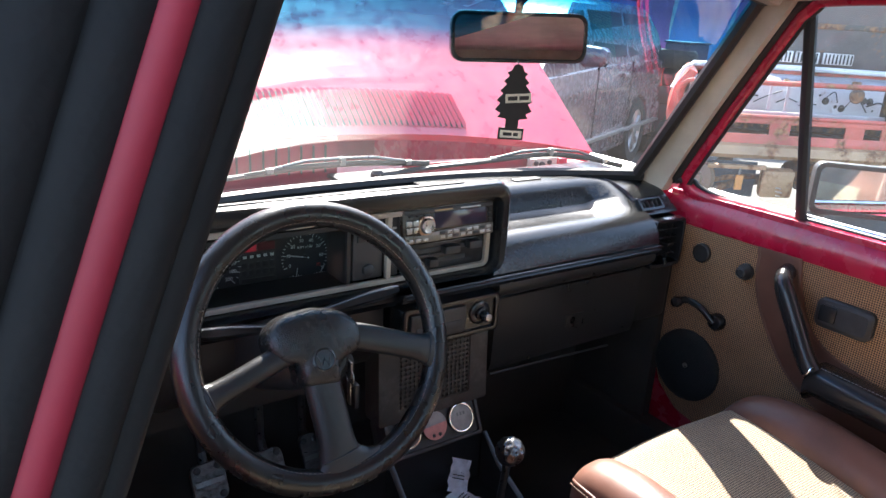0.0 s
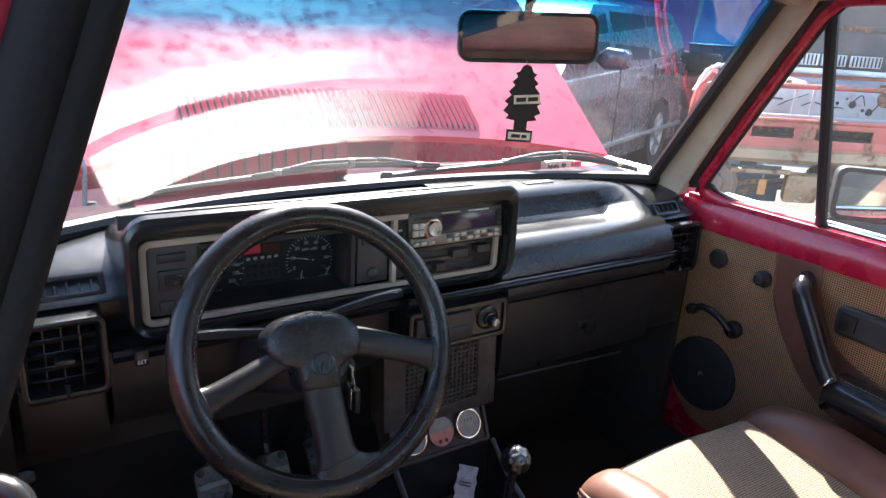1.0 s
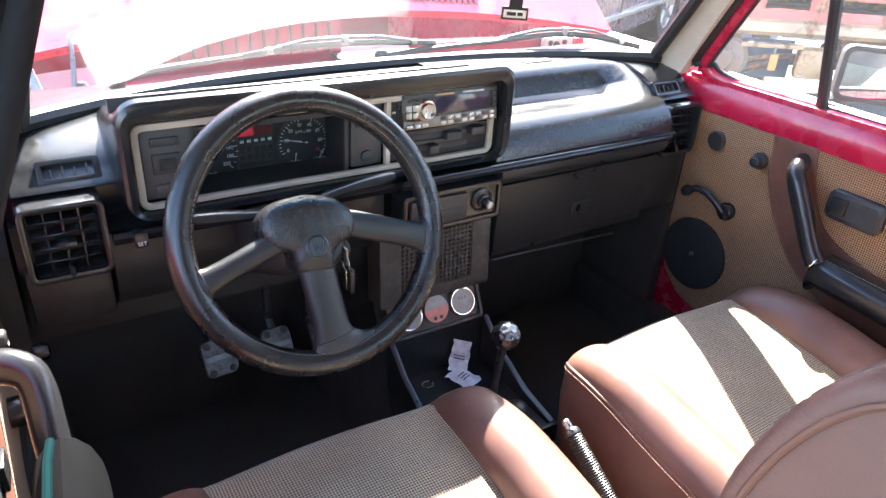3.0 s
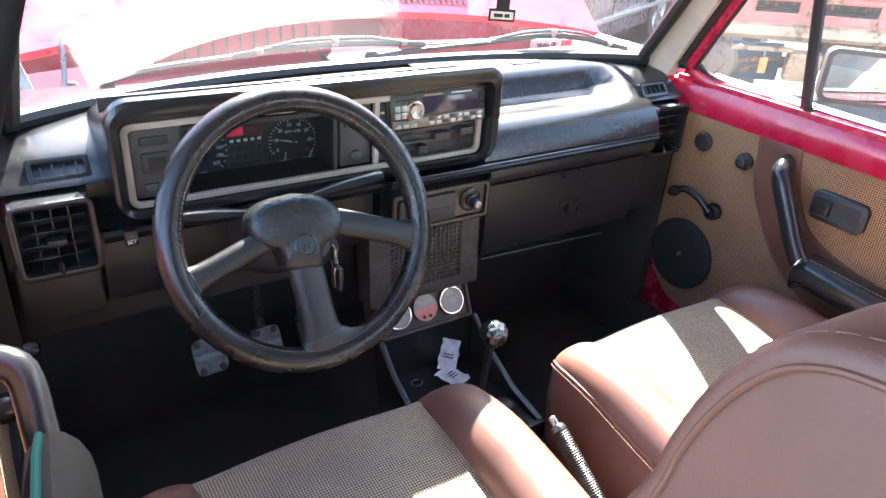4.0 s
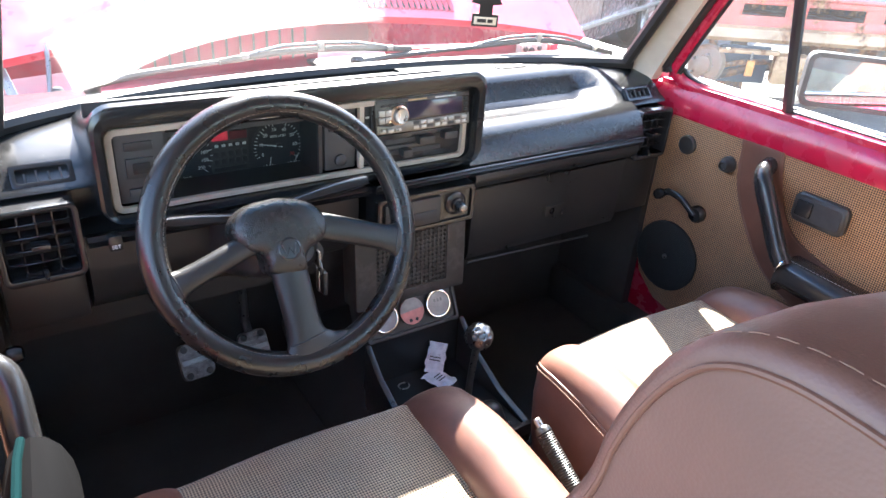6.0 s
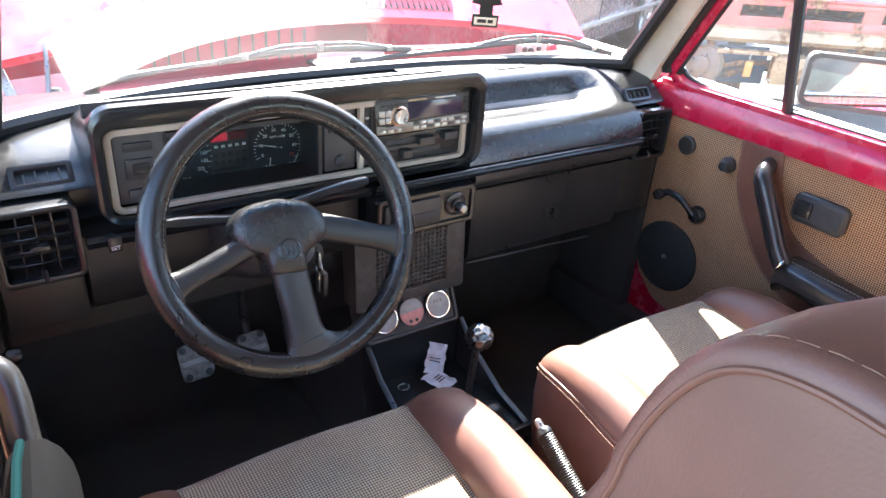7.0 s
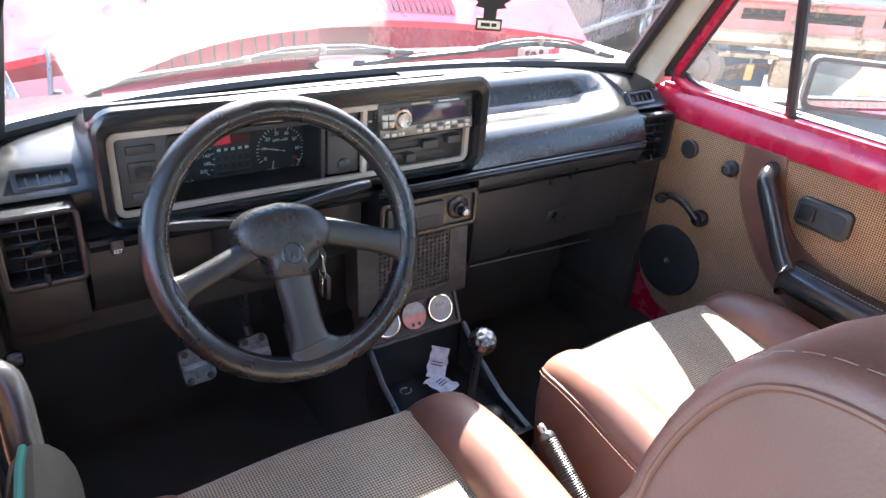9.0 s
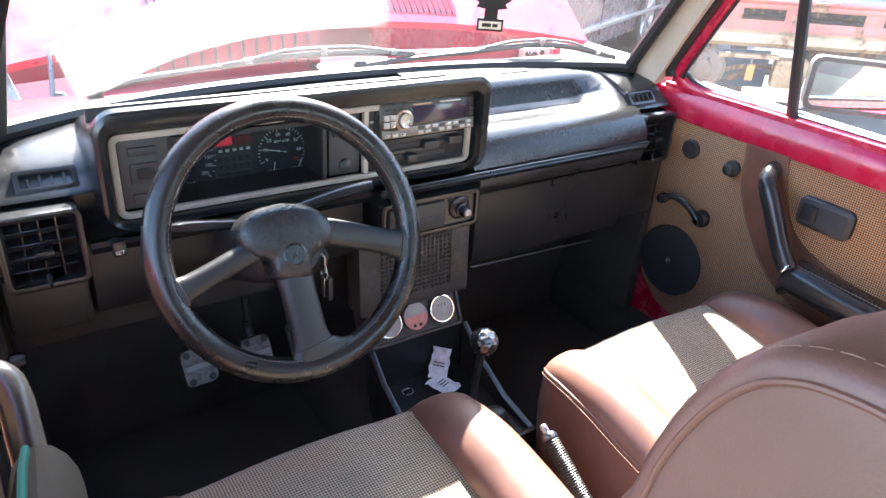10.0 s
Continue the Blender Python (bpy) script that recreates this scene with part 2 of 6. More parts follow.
def box(x0, x1, y0, y1, z0, z1, bev=0.0, seg=2, bm=None):
    own = bmesh.new()
    v = [own.verts.new((x, y, z)) for x in (x0, x1) for y in (y0, y1) for z in (z0, z1)]
    for f in ((0, 1, 3, 2), (4, 6, 7, 5), (0, 4, 5, 1), (2, 3, 7, 6), (0, 2, 6, 4), (1, 5, 7, 3)):
        own.faces.new([v[i] for i in f])
    if bev:
        bmesh.ops.bevel(own, geom=own.edges[:], offset=bev, segments=seg, profile=0.6, affect="EDGES", clamp_overlap=True)
    return merge(bm, own)


def merge(bm, own, m=None):
    """Adds own to bm, moved by m."""
    if m is not None:
        own.transform(m)
    if bm is None:
        return own
    me = bpy.data.meshes.new("tmp")
    own.to_mesh(me)
    own.free()
    bm.from_mesh(me)
    bpy.data.meshes.remove(me)
    return bm


def moved(bm, m):
    bm.transform(m)
    return bm


def prism(pts, axis, a, b, bev=0.0, bm=None, seg=2):
    """A polygon in the two other axes (in x, y, z order), pushed from a to b along axis."""
    own = bmesh.new()

    def at(p, v):
        q = list(p)
        q.insert("xyz".index(axis), v)
        return q

    lo, hi = ring(own, [at(p, a) for p in pts]), ring(own, [at(p, b) for p in pts])
    skin(own, [lo, hi])
    if bev:
        bmesh.ops.recalc_face_normals(own, faces=own.faces)
        edges = [e for e in own.edges if len(e.link_faces) == 2 and e.calc_face_angle(0) > 0.6]
        bmesh.ops.bevel(own, geom=edges, offset=bev, segments=seg, profile=0.6, affect="EDGES", clamp_overlap=True)
    return merge(bm, own)


def rounded(w, h, r, n=5, cx=0.0, cy=0.0):
    """The outline of a rounded rectangle about (cx, cy)."""
    out = []
    for k, (sx, sy) in enumerate(((1, 1), (-1, 1), (-1, -1), (1, -1))):
        for i in range(n + 1):
            a = math.pi / 2 * (k + i / n)
            out.append((cx + sx * (w / 2 - r) + r * math.cos(a), cy + sy * (h / 2 - r) + r * math.sin(a)))
    return out


def frame_ring(outer, inner, axis, a, b, bev=0.0):
    """A flat frame between two outlines of equal length, from a to b along axis."""
    bm = bmesh.new()

    def at(p, v):
        q = list(p)
        q.insert("xyz".index(axis), v)
        return q

    rs = [ring(bm, [at(p, v) for p in o]) for o, v in ((outer, a), (outer, b), (inner, b), (inner, a))]
    skin(bm, rs + [rs[0]], True, False)
    if bev:
        bmesh.ops.recalc_face_normals(bm, faces=bm.faces)
        edges = [e for e in bm.edges if len(e.link_faces) == 2 and e.calc_face_angle(0) > 0.8]
        bmesh.ops.bevel(bm, geom=edges, offset=bev, segments=2, profile=0.6, affect="EDGES", clamp_overlap=True)
    return bm


def tube(pts, r, n=12, bm=None, closed=False, flat=1.0, up=(0, 0, 1)):
    """A round bar along points; r: one radius or one for each point; flat: squeezes it along its second axis."""
    own = bmesh.new()
    pts = [Vector(p) for p in pts]
    rings = []
    for i, p in enumerate(pts):
        a, b = pts[i - 1] if i or closed else p, pts[(i + 1) % len(pts)] if i < len(pts) - 1 or closed else p
        d = (b - a).normalized()
        s = d.cross(Vector(up))
        if s.length < 1e-4:
            s = d.cross(Vector((1, 0, 0)))
        s.normalize()
        u = s.cross(d)
        q = r[i] if isinstance(r, (list, tuple)) else r
        rings.append(ring(own, [p + q * math.cos(2 * math.pi * k / n) * s + q * flat * math.sin(2 * math.pi * k / n) * u for k in range(n)]))
    if closed:
        skin(own, rings + [rings[0]], True, False)
    else:
        skin(own, rings)
    return merge(bm, own)


def curve_pts(ctrl, n=24):
    """A smooth line through control points (Catmull-Rom)."""
    c = [Vector(p) for p in ctrl]
    c = [2 * c[0] - c[1], *c, 2 * c[-1] - c[-2]]
    out = []
    per = max(2, n // (len(c) - 3))
    for i in range(1, len(c) - 2):
        for k in range(per):
            t = k / per
            a, b, d, e = c[i - 1], c[i], c[i + 1], c[i + 2]
            out.append(0.5 * (2 * b + (d - a) * t + (2 * a - 5 * b + 4 * d - e) * t * t + (3 * b - a - 3 * d + e) * t**3))
    out.append(c[-2])
    return out


def lathe(profile, n=24, m=None, bm=None):
    """Turns (radius, height) pairs about z, then moves by m."""
    own = bmesh.new()
    rings = [ring(own, [(max(r, 1e-5) * math.cos(2 * math.pi * k / n), max(r, 1e-5) * math.sin(2 * math.pi * k / n), h) for k in range(n)]) for r, h in profile]
    skin(own, rings)
    if m is not None:
        own.transform(m)
    return merge(bm, own)


def facing(p, d, up=(0, 0, 1)):
    """A pose at p with its z along d."""
    return Matrix.Translation(p) @ Vector(d).to_track_quat("Z", "Y").to_matrix().to_4x4()


def stitches(name, pts, r, gap, material, parent):
    """A row of short thread loops along a line."""
    bm = bmesh.new()
    pts = [Vector(p) for p in pts]
    run = [0.0]
    for a, b in zip(pts, pts[1:]):
        run.append(run[-1] + (b - a).length)

    def on(d):
        k = max(n for n in range(len(run)) if run[n] <= d)
        if k >= len(pts) - 1:
            return pts[-1]
        return pts[k].lerp(pts[k + 1], (d - run[k]) / max(1e-9, run[k + 1] - run[k]))

    for n in range(int(run[-1] / gap)):
        p, e = on(n * gap), on(n * gap + gap * 0.72)
        mid = on(n * gap + gap * 0.36) + Vector((0, 0, r * 0.5))
        tube([p, mid, e], [r * 0.7, r, r * 0.7], 6, bm)
    return part(name, bm, material, parent)


def letters(name, text, size, m, material, parent=None, deep=0.0004):
    """Printed words with the built-in font, turned into a mesh."""
    cu = bpy.data.curves.new(name, "FONT")
    cu.body, cu.size, cu.extrude, cu.align_x, cu.align_y = text, size, deep, "CENTER", "CENTER"
    tmp = bpy.data.objects.new(name, cu)
    me = bpy.data.meshes.new_from_object(tmp)
    bpy.data.objects.remove(tmp)
    bpy.data.curves.remove(cu)
    me.transform(m)
    me.materials.append(material)
    ob = new(name, me)
    ob.parent = parent
    return ob


# ---- car shell ----
car = thing("car_body", "red hatchback body shell seen from the cabin", "car", "", "structure")


def both(fn):
    for s in (-1, 1):
        fn(s)


# windscreen frame: base corner and top corner of the glass on the +x side
WB, WT = Vector((0.605, 0.305, 0.930)), Vector((0.560, 0.055, 1.300))
WBC, WTC = Vector((0, 0.455, 0.925)), Vector((0, 0.02, 1.325))


def ws(u, v):
    """A point of the windscreen: u from -1 to 1 across, v from 0 to 1 up."""
    side, mid = WB.lerp(WT, v), WBC.lerp(WTC, v)
    k = abs(u) ** 2.6
    return Vector((side.x * u, mid.y + (side.y - mid.y) * k, mid.z + (side.z - mid.z) * k))


def build_shell():
    part("floor_pan", box(-0.68, 0.68, -1.3, 0.62, 0.20, 0.24), CARPET, car, "black carpet")
    part("tunnel", prism([(-0.15, 0.24), (-0.10, 0.36), (-0.05, 0.39), (0.05, 0.39), (0.10, 0.36), (0.15, 0.24)], "y", -1.3, 0.6, 0.02), CARPET, car)
    part("bulkhead", box(-0.70, 0.70, 0.46, 0.485, 0.2, 0.895), CARPET, car)
    part("roof_panel", box(-0.575, 0.575, -1.28, 0.03, 1.338, 1.352, 0.006), RED, car)
    part("headliner", box(-0.565, 0.565, -1.25, 0.03, 1.322, 1.334, 0.004), BEIGE, car, "beige headliner")
    part("header_rail", loft([[ws(u, 1) + Vector(o) for o in ((0, 0.015, 0.02), (0, 0.0, -0.012), (0, -0.03, -0.012), (0, -0.045, 0.012))] for u in [i / 8 - 1 for i in range(17)]]), BEIGE, car)
    # tail and engine bay
    part("rear_deck", box(-0.665, 0.665, -1.93, -1.302, 0.84, 0.87, 0.01), RED, car)
    part("tail_panel", box(-0.665, 0.665, -1.96, -1.932, 0.30, 0.87, 0.01), RED, car)
    # black sheet added to hide the bright ground and darken the bonnet gap
    part("dark_bay_backing", box(-0.695, 0.695, 0.60, 1.70, 0.38, 0.42), RUBBER, car, "black sheet added to darken the gap under the bonnet")
    part("nose_panel", box(-0.715, 0.715, 1.70, 1.75, 0.32, 0.80, 0.01), SCUTTLE_RED, car)
    # rear wall with a window
    part("rear_panel", box(-0.68, 0.68, -1.30, -1.27, 0.24, 0.86), CARPET, car)
    part("rear_header", box(-0.58, 0.58, -1.30, -1.27, 1.24, 1.335), BEIGE, car)

    def side(s):
        # pillar trim: pale moulding beside the glass, then a rubber seal
        trim, seal = [], []
        for i in range(9):
            v = -0.06 + 1.1 * i / 8
            p = WB.lerp(WT, v)
            w = 0.055 + 0.02 * (1 - v) ** 2
            trim.append([(s * (p.x + a), p.y + b, p.z + c) for a, b, c in ((-0.004, 0.006, 0.0), (0.016, -0.036 - (w - 0.05), -0.010), (0.045, -0.034 - (w - 0.05), -0.010), (0.058, 0.0, 0.0), (0.03, 0.03, 0.015))])
            seal.append((s * (p.x - 0.012), p.y + 0.002, p.z - 0.004))
        part("pillar_trim", loft(trim), BEIGE, car, "beige pillar trim")
        part("windscreen_seal", tube(seal, 0.0135, 8), RUBBER, car)
        # sill under the door, outer side panel behind it
        part("sill", box(*sorted((s * 0.62, s * 0.76)), -0.95, 0.55, 0.22, 0.34, 0.02), CARPET, car)
        part("kick_panel", box(*sorted((s * 0.64, s * 0.665)), 0.22, 0.5, 0.24, 0.78), CARPET, car)
        part("front_wing", loft([[(s * x, y, z) for x, z in ((0.70, 0.90), (0.74, 0.915), (0.79, 0.87), (0.805, 0.6), (0.80, 0.3), (0.72, 0.3))] for y in (0.30, 0.7, 1.2, 1.75)]), RED, car)
        part("rear_side", box(*sorted((s * 0.67, s * 0.74)), -1.25, -0.635, 0.25, 0.90, 0.03), RED, car)
        part("rear_quarter", box(*sorted((s * 0.66, s * 0.74)), -1.95, -1.22, 0.25, 0.90, 0.03), RED, car)
        part("rear_pillar", loft([[(s * (x + o), y + q, z) for o, q in ((0, 0), (0.05, 0), (0.05, -0.3), (0, -0.3))] for x, y, z in ((0.66, -0.98, 0.88), (0.57, -1.02, 1.335))]), BEIGE, car)
        part("roof_rail", tube([(s * 0.572, 0.05, 1.315), (s * 0.575, -0.2, 1.33), (s * 0.575, -0.6, 1.333), (s * 0.57, -1.28, 1.325)], 0.022, 10), BEIGE, car)

    both(side)
    base = [ws(i / 12 - 1, 0) + Vector((0, -0.006, -0.004)) for i in range(25)]
    part("windscreen_seal", tube(base, 0.013, 8), RUBBER, car)
    part("windscreen_seal", tube([ws(i / 8 - 1, 1) + Vector((0, -0.004, -0.004)) for i in range(17)], 0.010, 8), RUBBER, car)
    rear = part("rear_window", box(-0.6, 0.6, -1.287, -1.283, 0.86, 1.24), GLASS, car)
    rear.visible_shadow = False
    # scuttle between glass and bonnet
    cowl = bmesh.new()
    rows = []
    for y, z in ((0.0, -0.012), (0.05, -0.018), (0.14, -0.03), (0.30, -0.035)):
        rows.append([(1.16 * ws(u, 0).x, ws(u, 0).y + y, ws(u, 0).z + z) for u in [i / 10 - 1 for i in range(21)]])
    loft(rows, False, False, cowl)
    part("scuttle", cowl, SCUTTLE_RED, car, "red painted scuttle panel")
    for i in range(15):
        x = -0.40 + i * 0.0265
        part("scuttle_slot", box(x, x + 0.003, 0.5935, 0.598, 0.915, 0.972), RUBBER, car)
    part("plenum_panel", box(-0.44, 0.0, 0.597, 0.603, 0.88, 0.985), SCUTTLE_RED, car)
    part("plenum_panel", box(0.14, 0.62, 0.56, 0.566, 0.87, 0.925), SCUTTLE_RED, car)
    part("scuttle_hole", box(-0.03, 0.13, 0.50, 0.585, 0.905, 0.9145, 0.004), RUBBER, car)


build_shell()

screen = thing("windscreen", "clear laminated windscreen with dusty film", "windscreen", "", "structure")
low = part("lower_glass", loft([[ws(i / 12 - 1, v) for i in range(25)] for v in (0, 0.2, 0.4, 0.6)], False, False), SCREEN, screen)
high = part("tinted_band", loft([[ws(i / 12 - 1, v) for i in range(25)] for v in (0.6, 0.7, 0.8, 0.9, 1.0)], False, False), TINT, screen, "blue sun band")
low.visible_shadow = high.visible_shadow = False


# ---- bonnet, raised ----
def build_bonnet():
    b = thing("bonnet", "raised faded red bonnet with stamped louvres", "bonnet")
    ang = radians(HOOD)
    c, s = math.cos(ang), math.sin(ang)

    def at(u, d, lift=0.0):
        x = u * (0.705 - 0.012 * d)
        crown = 0.055 * (1 - abs(u) ** 2.2)
        y0, z0 = 0.55 + 0.10 * (1 - abs(u) ** 2), 0.925 + crown
        return Vector((x, y0 + d * c - lift * s, z0 + d * s + lift * c))

    us = [i / 16 - 1 for i in range(33)]
    ds = [0, 0.02, 0.10, 0.25, 0.5, 0.75, 0.92]
    bm = bmesh.new()
    top = [ring(bm, [at(u, d) for u in us]) for d in ds]
    skin(bm, top, False, False)
    under = [ring(bm, [at(u * 0.99, d, -0.022) for u in us]) for d in ds]
    skin(bm, under, False, False)
    for a, b2 in ((top[0], under[0]), (top[-1], under[-1])):
        skin(bm, [a, b2], False, False)
    for k in (0, -1):
        skin(bm, [[r[k] for r in top], [r[k] for r in under]], False, False)
    part("panel", bm, HOOD_RED, b)
    for i in range(47):
        u = -0.43 + i * 0.0203
        m = bmesh.new()
        loft([[at(u, 0.022 + t, 0.0015), at(u + 0.008, 0.022 + t, 0.008 * w + 0.0016), at(u + 0.013, 0.022 + t, 0.0015)] for t, w in ((0, 0.1), (0.012, 1), (0.10, 1), (0.112, 0.1))], True, True, m)
        part("louvre", m, HOOD_RED, b)
        part("louvre_gap", loft([[at(u - 0.006, 0.026 + t, 0.0022), at(u - 0.0005, 0.026 + t, 0.0022), at(u - 0.0005, 0.026 + t, 0.001), at(u - 0.006, 0.026 + t, 0.001)] for t in (0, 0.10)]), RUBBER, b)
    for sx in (-1, 1):
        part("hinge", tube([at(sx * 0.8, 0.03, -0.03), (sx * 0.55, 0.56, 0.89), (sx * 0.55, 0.53, 0.87)], 0.008, 6), DARK_STEEL, b)
    part("stay", tube([(-0.50, 0.56, 0.88), (-0.49, 0.585, 0.945), at(-0.68, 0.10, -0.02)], 0.004, 6), DARK_STEEL, b)


build_bonnet()


# ---- dashboard ----
def build_dash():
    d = thing("dashboard", "glossy black vinyl dashboard with square binnacle", "dashboard")

    def prof(pts, xs, name, mat, bev=0.0):
        return part(name, loft([[(x, y, z) for y, z in pts] for x in xs]), mat, d)

    # passenger side: open tray in the top
    tray = [(0.47, 0.922), (0.36, 0.921), (0.336, 0.917), (0.322, 0.906), (0.310, 0.872), (0.295, 0.864), (0.235, 0.870), (0.215, 0.874), (0.196, 0.870), (0.178, 0.857), (0.166, 0.838), (0.160, 0.818), (0.163, 0.811), (0.20, 0.806), (0.45, 0.806)]
    solid = [(0.47, 0.922), (0.36, 0.920), (0.30, 0.914), (0.262, 0.904), (0.25, 0.898), (0.24, 0.893), (0.232, 0.886), (0.226, 0.880), (0.21, 0.872), (0.204, 0.866), (0.214, 0.861), (0.238, 0.858), (0.240, 0.835), (0.242, 0.806), (0.45, 0.806)]
    # the tray stops at a slanted end wall; the fascia runs on to the vent
    closed = tray[:1] + [(0.36, 0.921), (0.338, 0.919), (0.318, 0.914), (0.290, 0.905), (0.262, 0.895), (0.236, 0.884)] + tray[7:]
    rows = []
    for x, back, front in ((0.085, 0, 0), (0.3, 0, 0), (0.440, 0, 0), (0.446, 0.03, 0.10), (0.480, 0.45, 0.75), (0.499, 0.94, 0.97), (0.504, 1, 1), (0.519, 1, 1)):
        rows.append([(x, p[0] + (q[0] - p[0]) * (back if i < 5 else front), p[1] + (q[1] - p[1]) * (back if i < 5 else front)) for i, (p, q) in enumerate(zip(tray, closed))])
    rows += [[(x, y, z) for y, z in solid] for x in (0.5205, 0.56, 0.622)]
    rows.append([(0.634, y + 0.02, z - 0.006) for y, z in solid])
    part("passenger_top", loft(rows), DASH_WORN, d)
    part("driver_top", loft([[(-0.634, y + 0.02, z - 0.006) for y, z in solid]] + [[(x, y, z) for y, z in solid] for x in (-0.622, -0.56, -0.50, -0.46)]), DASH, d)
    # strip along the lower edge, and the lower panels
    part("edge_strip", loft([[(x, y, z) for y, z in ((0.158, 0.812), (0.154, 0.806), (0.158, 0.798), (0.19, 0.794), (0.2, 0.81))] for x in (-0.10, 0.519)]), DASH, d)
    part("edge_piping", tube([(-0.10, 0.1545, 0.8135), (0.519, 0.1545, 0.8135)], 0.0022, 8), DASH, d)
    part("knee_roll", loft([[(x, y, z) for y, z in ((0.166, 0.7965), (0.163, 0.788), (0.166, 0.776), (0.177, 0.766), (0.194, 0.760), (0.23, 0.760), (0.23, 0.7965))] for x in (0.104, 0.519)]), DASH_LOW, d)
    part("edge_strip", loft([[(x, y, z) for y, z in ((0.176, 0.806), (0.172, 0.800), (0.176, 0.79), (0.20, 0.788), (0.2, 0.80))] for x in (-0.52, -0.10)]), DASH, d)
    part("lower_panel", loft([[(x, y, z) for y, z in ((0.20, 0.797), (0.198, 0.75), (0.205, 0.70), (0.24, 0.665), (0.4, 0.66), (0.4, 0.80))] for x in (-0.522, -0.11)]), UNDER, d)
    part("end_cap", box(-0.63, -0.525, 0.22, 0.4, 0.66, 0.752, 0.01), UNDER, d)
    part("end_cap", box(-0.634, -0.525, 0.242, 0.4, 0.74, 0.81), DASH_LOW, d)
    part("end_cap", box(0.525, 0.634, 0.242, 0.4, 0.74, 0.81), DASH_LOW, d)
    part("glovebox_lid", loft([[(x, y, z) for y, z in ((0.200, 0.757), (0.193, 0.752), (0.193, 0.74), (0.196, 0.62), (0.202, 0.604), (0.23, 0.60), (0.23, 0.757))] for x in (0.125, 0.13, 0.515, 0.52)]), DASH_LOW, d)
    part("lock_plate", box(0.308, 0.358, 0.1915, 0.196, 0.660, 0.684, 0.003), DASH_LOW, d)
    part("glovebox_lock", lathe([(0.009, 0), (0.009, 0.003), (0.007, 0.0045), (0.0028, 0.0045), (0.002, 0.0025)], 16, facing((0.326, 0.196, 0.672), (0, -1, 0))), GLOSS, d)
    part("parcel_edge", tube([(0.125, 0.195, 0.600), (0.45, 0.198, 0.585)], 0.0022, 6), UNDER, d)
    part("underside", box(-0.63, 0.63, 0.26, 0.455, 0.62, 0.80), UNDER, d)
    part("end_cap", box(0.525, 0.63, 0.20, 0.4, 0.62, 0.752, 0.01), DASH_LOW, d)
    # binnacle hood
    outer = [(x, z) for x, z in rounded(0.598, 0.158, 0.030, 6, -0.203, 0.909)]
    inner = [(x, z) for x, z in rounded(0.570, 0.130, 0.018, 6, -0.203, 0.898)]
    bm = bmesh.new()
    rs = []
    for o, y, k in ((outer, 0.372, -0.064), (outer, 0.205, -0.030), (outer, 0.168, -0.008), (outer, 0.155, 0.0)):
        rs.append(ring(bm, [(x, y + (0.05 if z < 0.9 and y > 0.3 else 0), z + (k if z > 0.9 else 0)) for x, z in o]))
    mid = [((a[0] * 0.6 + b[0] * 0.4), (a[1] * 0.6 + b[1] * 0.4)) for a, b in zip(outer, inner)]
    rs.append(ring(bm, [(a[0] * 0.9 + b[0] * 0.1, 0.146, a[1] * 0.9 + b[1] * 0.1) for a, b in zip(outer, inner)]))
    rs.append(ring(bm, [(x, 0.143, z) for x, z in mid]))
    rs.append(ring(bm, [(x, 0.147, z) for x, z in inner]))
    rs.append(ring(bm, [(x, 0.178, z) for x, z in inner]))
    skin(bm, rs, True, False)
    part("binnacle_hood", bm, DASH, d)
    # hidden ledge, added matt and dark so the lower windscreen mirrors less sun
    part("glare_cut_ledge", prism([(0.366, 0.921), (0.40, 0.918), (0.470, 0.914), (0.470, 0.86), (0.366, 0.86)], "x", -0.490, 0.090, 0.003), RUBBER, d, "matt black ledge added to dim the windscreen reflection")
    part("binnacle_back", box(-0.49, 0.083, 0.262, 0.27, 0.825, 0.96), DIAL, d)
    part("bezel_shroud", frame_ring(rounded(0.572, 0.132, 0.018, 4, -0.203, 0.898), rounded(0.556, 0.112, 0.012, 4, -0.203, 0.892), "y", 0.172, 0.180), DASH, d)
    part("bezel", frame_ring(rounded(0.560, 0.116, 0.014, 4, -0.203, 0.892), rounded(0.542, 0.099, 0.006, 4, -0.2025, 0.8915), "y", 0.169, 0.178, 0.002), BEZEL, d, "champagne bezel frame")
    part("bezel_bar", box(-0.124, -0.116, 0.1705, 0.18, 0.842, 0.941, 0.0015), BEZEL, d)
    # left switch bank
    bank = part("switch_bank", box(-0.472, -0.405, 0.180, 0.262, 0.843, 0.941, 0.003), GREY, d)
    for z, h, mat in ((0.922, 0.012, BLACK), (0.892, 0.028, BLACK), (0.858, 0.012, GREY)):
        part("switch", box(-0.460, -0.424, 0.176, 0.182, z - h / 2, z + h / 2, 0.0025), mat, bank)
    part("switch_rocker", box(-0.452, -0.430, 0.173, 0.178, 0.885, 0.900, 0.002), GLOSS, bank)
    part("headlamp_knob", lathe([(0.004, 0), (0.004, 0.004)], 10, facing((-0.42, 0.180, 0.856), (0, -1, 0))), BLUE_LENS, bank)
    # right switch bank
    bank2 = part("switch_bank", box(-0.178, -0.126, 0.180, 0.262, 0.843, 0.941, 0.003), GREY, d)
    part("switch", box(-0.172, -0.132, 0.176, 0.182, 0.905, 0.933, 0.002), BLACK, bank2)
    part("switch_sign", box(-0.166, -0.142, 0.1745, 0.177, 0.912, 0.920, 0.001), RED_INK, bank2)
    part("dimmer_knob", lathe([(0.010, 0), (0.010, 0.004), (0.006, 0.007)], 14, facing((-0.152, 0.180, 0.858), (0, -1, 0))), BLACK, bank2)
